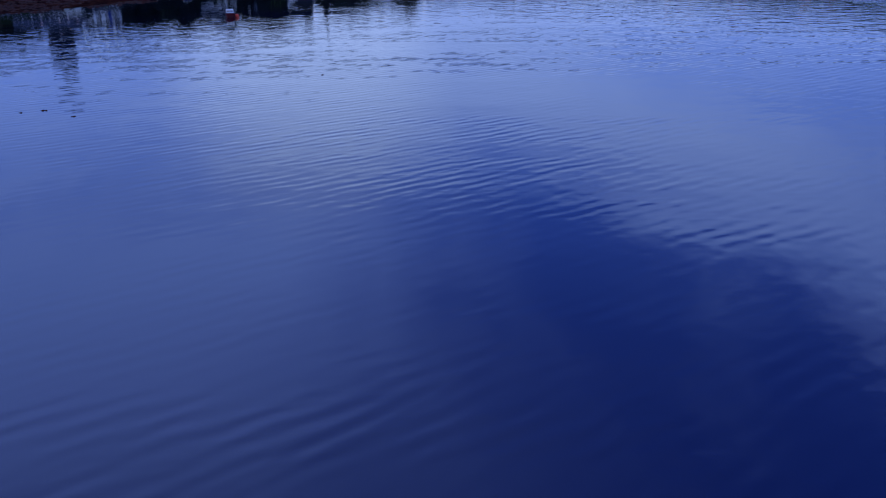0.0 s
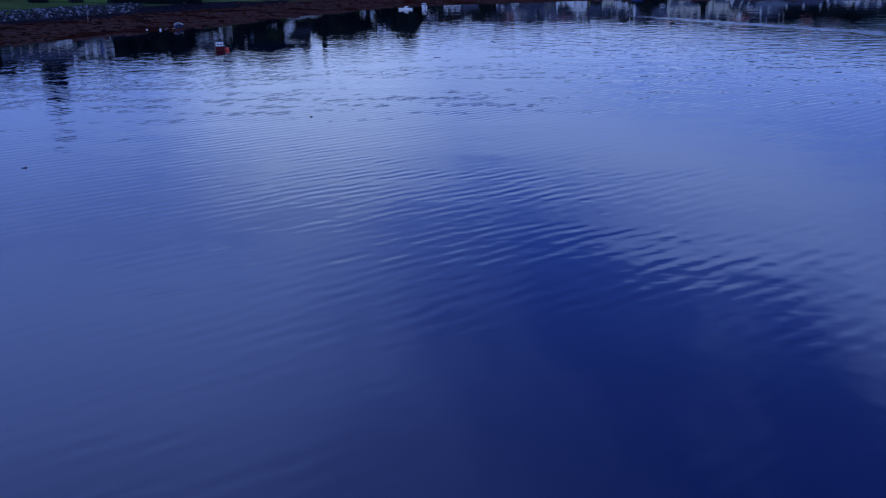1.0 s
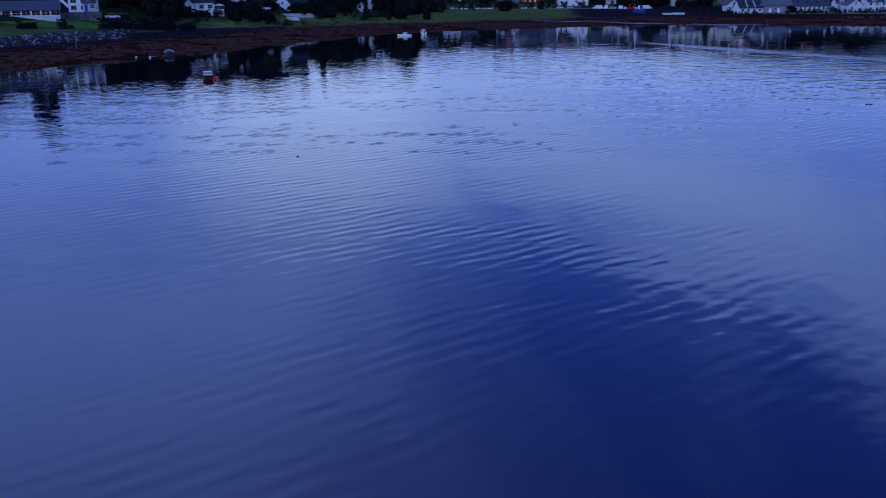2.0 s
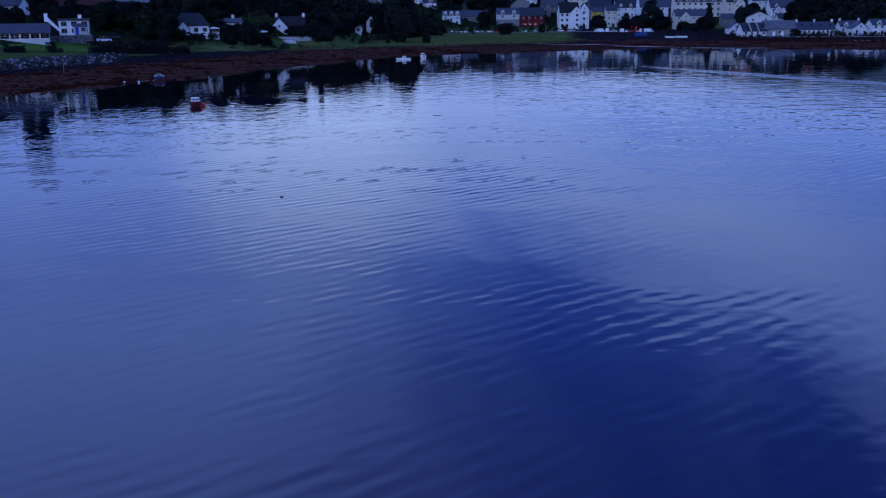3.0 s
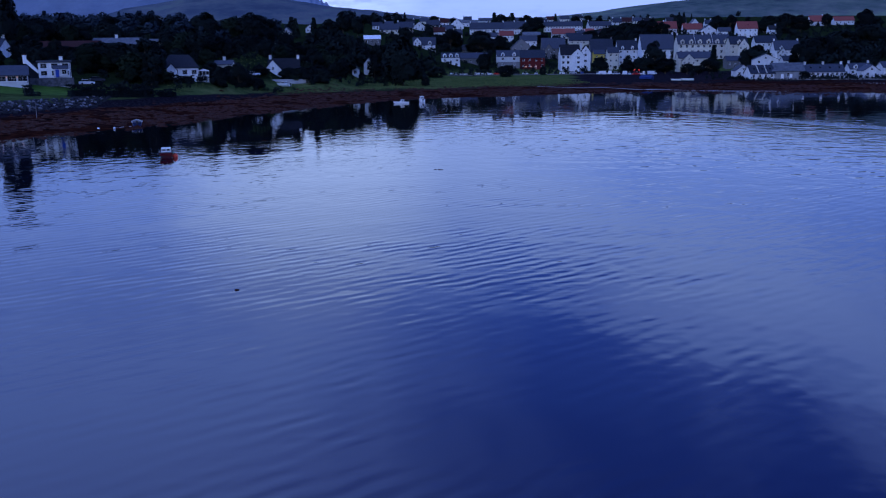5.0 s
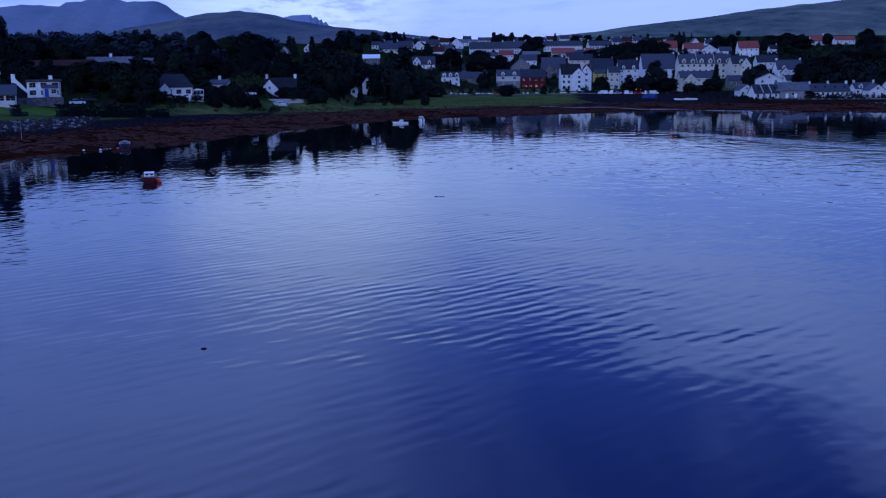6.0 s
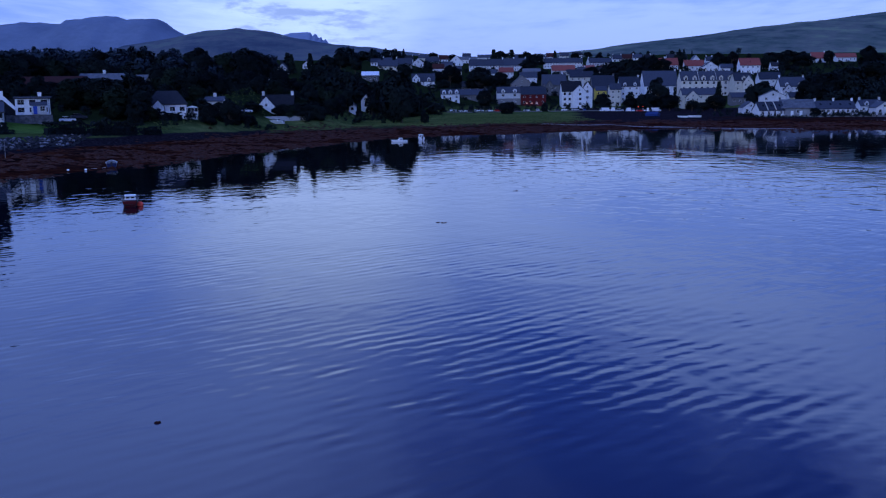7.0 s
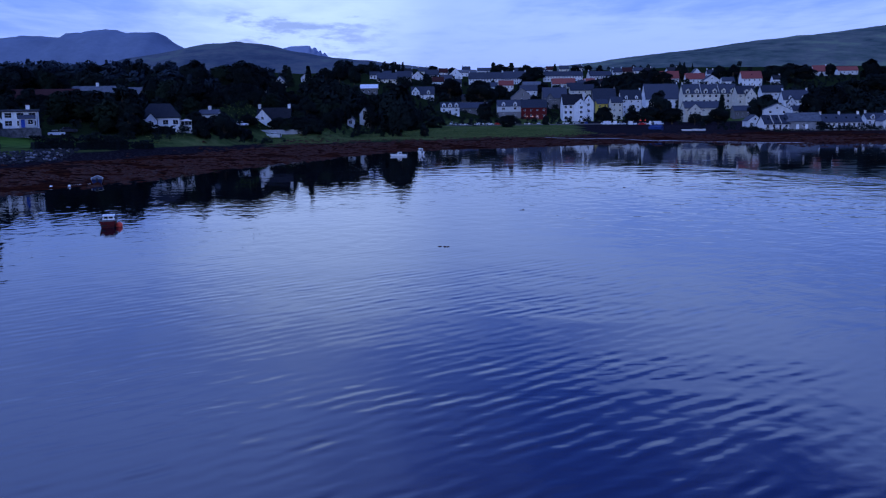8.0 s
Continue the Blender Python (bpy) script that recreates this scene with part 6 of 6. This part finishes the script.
red_boat = boat("red motor boat with white wheelhouse on a mooring", -32.9, 166.0, 0.0, 14, 4.2, 1.75, 0.80, "red_hull", cabin_at=0.3, cabin_len=1.5, cabin_high=0.44, engine=False, rim_paint="dark", deck_paint="dark")
# black band added low on the hull, standing in for its dark reflection
dark_band, _, _ = hull_mesh(4.2, 1.56, 0.40, 0.32)
dark_band.done("reflection_band", "dark", red_boat, "black lower hull band in place of the hull's dark reflection")
mooring_buoy(-31.6, 165.2, 0.36, "orange", "orange round mooring buoy beside the red boat")
boat("white motor boat with small cabin on still water", -5.1, 312.0, 0.0, 97, 3.9, 1.6, 0.42, "white_gel", cabin_at=-0.1, cabin_len=1.1, cabin_high=0.62)
boat("white cabin boat seen end-on near the shore", 0.5, 320.0, 0.0, 10, 4.0, 1.6, 0.8, "white_gel", cabin_at=0.2, cabin_len=1.9, cabin_high=0.85)
boat("dark blue dinghy with an outboard at the water's edge", -54.6, 228.0, 0.05, 17, 3.4, 1.9, 0.95, "navy", cabin="", engine=True, name="dinghy", rim_paint="concrete", deck_paint="dark")
boat("white boat pulled up on a slipway", -47.6, 382.0, land(-47.6, 382.0) + 0.35, 60, 5.2, 1.9, 0.8, "white_gel", cabin_at=0.2, cabin_len=1.8, cabin_high=0.8)
boat("pale dinghy laid up on the shingle", 114.5, 470.0, land(114.5, 470) + 0.15, 80, 4.2, 1.5, 0.50, "white_gel", cabin="", engine=False, name="dinghy")
boat("white boat laid up above the tide line", 120.5, 473.0, land(120.5, 473) + 0.2, 98, 5.2, 1.7, 0.62, "white_gel", cabin="", engine=False)
for bx, by in ((-59.6, 220.6), (-57.0, 221.6)):
    mooring_buoy(bx, by, 0.24, "white_gel", "small white mooring float near the foreshore")


def line_between(name, label, a, b, sag, r, mat):
    s = Shape()
    n = 12
    pts = [(a[0] + (b[0] - a[0]) * k / n, a[1] + (b[1] - a[1]) * k / n, a[2] + (b[2] - a[2]) * k / n - sag * 4 * (k / n) * (1 - k / n)) for k in range(n + 1)]
    for p, q in zip(pts, pts[1:]):
        s.solid([(p[0], p[1] - r, p[2]), (p[0], p[1] + r, p[2]), (p[0], p[1], p[2] + 2 * r), (q[0], q[1] - r, q[2]), (q[0], q[1] + r, q[2]), (q[0], q[1], q[2] + 2 * r)], [(0, 1, 2), (5, 4, 3), (0, 3, 4, 1), (1, 4, 5, 2), (2, 5, 3, 0)])
    return tagged(s.done(name, mat), label, "rope")


line_between("mooring_rope", "pale floating mooring rope beside the dinghy", (-59.4, 220.8, 0.02), (-55.2, 226.6, 0.05), 0.0, 0.04, "white_gel")


def tide_post(x, y, high):
    ob = thing("marker_post", pose(x, y, land(x, y)), "thin weathered pole standing in the seaweed", "post")
    Shape().tube([(0, 0, -0.5), (0.03, 0, high * 0.6), (0.06, 0.02, high)], [0.06, 0.05, 0.04], 7).done("pole", "stone", ob)
    Shape().box(-0.09, 0.15, -0.08, 0.1, high - 0.25, high - 0.05).done("cap", "stone", ob)


tide_post(-79.9, 243.8, 3.2)


# ---- cars and quay ----
def car_proto(paint):
    ob = thing("parked_car", pose(0, 0, 0), "parked car beside the shore road", "car", "cars on the shore road")
    body = Shape().prism([(-2.05, 0.28), (2.0, 0.28), (2.1, 0.6), (1.95, 0.86), (0.95, 0.96), (-1.9, 1.0), (-2.1, 0.75)], -0.86, 0.86)
    body.done("body", paint, ob)
    Shape().prism([(-1.75, 0.98), (0.95, 0.95), (0.3, 1.42), (-1.25, 1.45)], -0.74, 0.74).done("cabin_glass", "glass", ob, "dark car windows")
    Shape().prism([(-1.3, 1.44), (0.34, 1.41), (0.2, 1.5), (-1.15, 1.52)], -0.72, 0.72).done("roof", paint, ob)
    for wx in (-1.3, 1.3):
        for wy in (-0.88, 0.68):
            Shape().prism([(wx + 0.32 * math.cos(a * math.pi / 6), 0.32 + 0.32 * math.sin(a * math.pi / 6)) for a in range(12)], wy, wy + 0.2).done("wheel", "rubber", ob)
    return ob


def van_proto(paint):
    ob = thing("parked_van", pose(0, 0, 0), "white van parked on the quay", "van", "vans on the quay")
    Shape().prism([(-2.6, 0.3), (2.5, 0.3), (2.6, 0.9), (2.0, 1.15), (1.4, 2.05), (1.2, 2.15), (-2.6, 2.15)], -0.95, 0.95).done("body", paint, ob)
    Shape().prism([(1.12, 1.2), (1.98, 1.18), (1.46, 1.95), (1.12, 1.98)], -0.97, 0.97).done("side_glass", "glass", ob, "dark cab window")
    for wx in (-1.7, 1.7):
        for wy in (-0.98, 0.76):
            Shape().prism([(wx + 0.35 * math.cos(a * math.pi / 6), 0.35 + 0.35 * math.sin(a * math.pi / 6)) for a in range(12)], wy, wy + 0.22).done("wheel", "rubber", ob)
    return ob


def place_along(proto, spots):
    first = True
    for x, y, yaw in spots:
        m = pose(x, y, land(x, y), 0, 0, yaw)
        if first:
            proto.matrix_basis = m
            first = False
        else:
            copy_thing(proto, m)


def car_row(paint, label, spots):
    c = car_proto(paint)
    c["label"] = label
    place_along(c, spots)


car_row("car_white", "white car parked beside the shore road", [(12, 604, 8), (19, 607, 84), (26, 609, 3), (33, 611, 86), (41, 612, 5), (36, 615, -3), (63, 612, 2), (74, 611, 85), (85, 612, 5), (-57.5, 379, 30), (-92.6, 313.0, 25), (235, 640, 20), (190, 470, 10), (102, 592, 84), (113, 594, 4), (120, 592, 80), (126, 593, 6)])
car_row("car_silver", "silver car parked beside the shore road", [(22, 608, 2), (52, 613, -4), (69, 612, 88), (91, 613, 0), (112, 590, 15)])
car_row("car_dark", "dark car parked beside the shore road", [(29, 610, 0), (57, 611, 6), (80, 612, 92), (-92, 320, 35), (175, 640, 5)])
car_row("car_red", "red car parked on the quay", [(123, 588, 4), (46, 613, 3)])
car_row("car_blue", "blue car parked on the quay", [(118, 592, 10), (96, 611, 84)])
place_along(van_proto("car_white"), [(104, 586, 5), (128, 588, 70), (116, 586, 88), (133, 592, 10), (109, 593, 80)])

# covered boat under a blue sheet
cover = thing("covered_boat", pose(103.0, 478, land(103.0, 478), 0, 0, 44), "boat laid up under a blue tarpaulin", "boat")
Shape().prism([(-1.3, 0.5), (1.3, 0.5), (1.1, 1.3), (0.1, 2.3), (-1.0, 1.4)], -3.2, 3.0).done("tarpaulin", "blue_tarp", cover, "blue tarpaulin")
h, deck, rims = hull_mesh(6.6, 2.4, 1.0, 0.3)
h.done("hull", "navy", cover, "dark hull", at=pose(0, 0, 0.35))

# lamps on the quay and the lit shopfront
for x, y, mat in ((121.5, 586.0, "red_light"), (124.5, 587.5, "red_light")):
    l = thing("signal_lamp", pose(x, y, land(x, y)), "small red lamp on a post at the quay", "lamp")
    Shape().tube([(0, 0, -0.2), (0, 0, 2.6)], [0.06, 0.05], 6).done("post", "dark", l)
    Shape().tube([(0, 0, 2.6), (0, 0, 2.8), (0, 0, 3.0)], [0.18, 0.28, 0.15], 8).done("lens", mat, l, "glowing red lens")


def low_wall(x0, y0, x1, y1, high, label, mat="concrete", name="sea_wall"):
    n = max(2, int(math.hypot(x1 - x0, y1 - y0) / 4))
    s = Shape()
    dx, dy = x1 - x0, y1 - y0
    ln = math.hypot(dx, dy)
    ox, oy = -dy / ln * 0.25, dx / ln * 0.25
    for k in range(n):
        a, b = k / n, (k + 1) / n
        pa, pb = (x0 + dx * a, y0 + dy * a), (x0 + dx * b, y0 + dy * b)
        za, zb = land(*pa), land(*pb)
        s.solid([(pa[0] - ox, pa[1] - oy, za - 0.8), (pb[0] - ox, pb[1] - oy, zb - 0.8), (pb[0] + ox, pb[1] + oy, zb - 0.8), (pa[0] + ox, pa[1] + oy, za - 0.8),
                 (pa[0] - ox, pa[1] - oy, za + high), (pb[0] - ox, pb[1] - oy, zb + high), (pb[0] + ox, pb[1] + oy, zb + high), (pa[0] + ox, pa[1] + oy, za + high)],
                [(3, 2, 1, 0), (4, 5, 6, 7), (0, 1, 5, 4), (1, 2, 6, 5), (2, 3, 7, 6), (3, 0, 4, 7)])
    return tagged(s.done(name, mat), label, "wall", kind="structure")


quay = Shape().solid([(x, y, z) for z in (1.0, 5.7) for x, y in ((-55.5, 384.0), (-39.0, 389.5), (-39.2, 390.0), (-55.7, 384.5))], [(3, 2, 1, 0), (4, 5, 6, 7), (0, 1, 5, 4), (1, 2, 6, 5), (2, 3, 7, 6), (3, 0, 4, 7)])
tagged(quay.done("quay_wall", "concrete"), "pale concrete wall beside the slipway", "wall", kind="structure")
low_wall(60, 600, 112, 600, 0.45, "low stone wall along the shore road", "stone")
low_wall(150, 470, 215, 440, 0.5, "low grey stone sea wall below the cottages", "stone")
low_wall(10, 596, 60, 600, 0.4, "low stone wall along the shore road", "stone")


# ---- sand spits, drifting weed ----
def ribbon(name, label, points, width, mat, lift):
    """A thin spread of sand that lies along a run of points on the flats."""
    v, f = [], []
    path = []
    for (x0, y0), (x1, y1) in zip(points, points[1:]):
        for k in range(10):
            t = k / 10
            path.append((x0 + (x1 - x0) * t, y0 + (y1 - y0) * t))
    path.append(points[-1])
    for k, (x, y) in enumerate(path):
        w = width * (0.55 + 0.9 * abs(wobble(x, y, 12, 5.0))) * min(1.0, k / 6 + 0.1, (len(path) - 1 - k) / 6 + 0.1)
        z = max(land(x, y - w), land(x, y + w), land(x, y), 0.0) + lift
        off = 1.5 * wobble(x, y, 20, 8.0)
        v += [(x, y - w + off, z), (x, y + w + off, z)]
    f = [(2 * k, 2 * k + 2, 2 * k + 3, 2 * k + 1) for k in range(len(path) - 1)]
    return tagged(mesh_object(name, v, f, mat, smooth_shade=True), label, "sand", kind="structure")


MAT["wet_film"] = mottled("pale_wet_sand", (0.34, 0.34, 0.34), (0.55, 0.55, 0.55), 3.0, 0.75, 0.4, 0.02)
ribbon("sand_spit", "narrow pale spit of wet sand on the flats", [(44, 413), (54, 405), (64, 402), (71, 398), (79, 393), (88, 388), (98, 381), (112, 369), (124, 362)], 2.6, MAT["wet_film"], 0.12)
ribbon("sand_patch", "pale patch of wet sand among seaweed", [(70, 398), (80, 391), (92, 384)], 2.6, MAT["wet_film"], 0.05)


def drift_weed(x, y, r):
    rng = random.Random(int(x * 7 + y))
    s = Shape()
    for k in range(7 if r > 0.38 else 3):
        a, q = rng.uniform(0, 6.28), rng.uniform(0, r * 0.7)
        px, py, w = x + q * 1.6 * math.cos(a), y + q * math.sin(a), rng.uniform(0.05, 0.14)
        s.tube([(px, py, -0.03), (px, py, 0.03), (px, py, 0.05)], [w, w * 0.9, w * 0.3], 6)
    return tagged(s.done("drifting_weed", "wrack"), "small raft of dark seaweed drifting on the bay", "seaweed", kind="stuff")


for x, y, r in ((2.0, 147.0, 0.55), (48.5, 120.5, 0.4), (12.0, 176.0, 0.4), (30.0, 205.0, 0.5), (-24.0, 190.0, 0.4), (-29.6, 74.0, 0.35), (-26.6, 71.0, 0.3), (-31.0, 73.0, 0.3), (-9.9, 91.8, 0.16)):
    drift_weed(x, y, r)
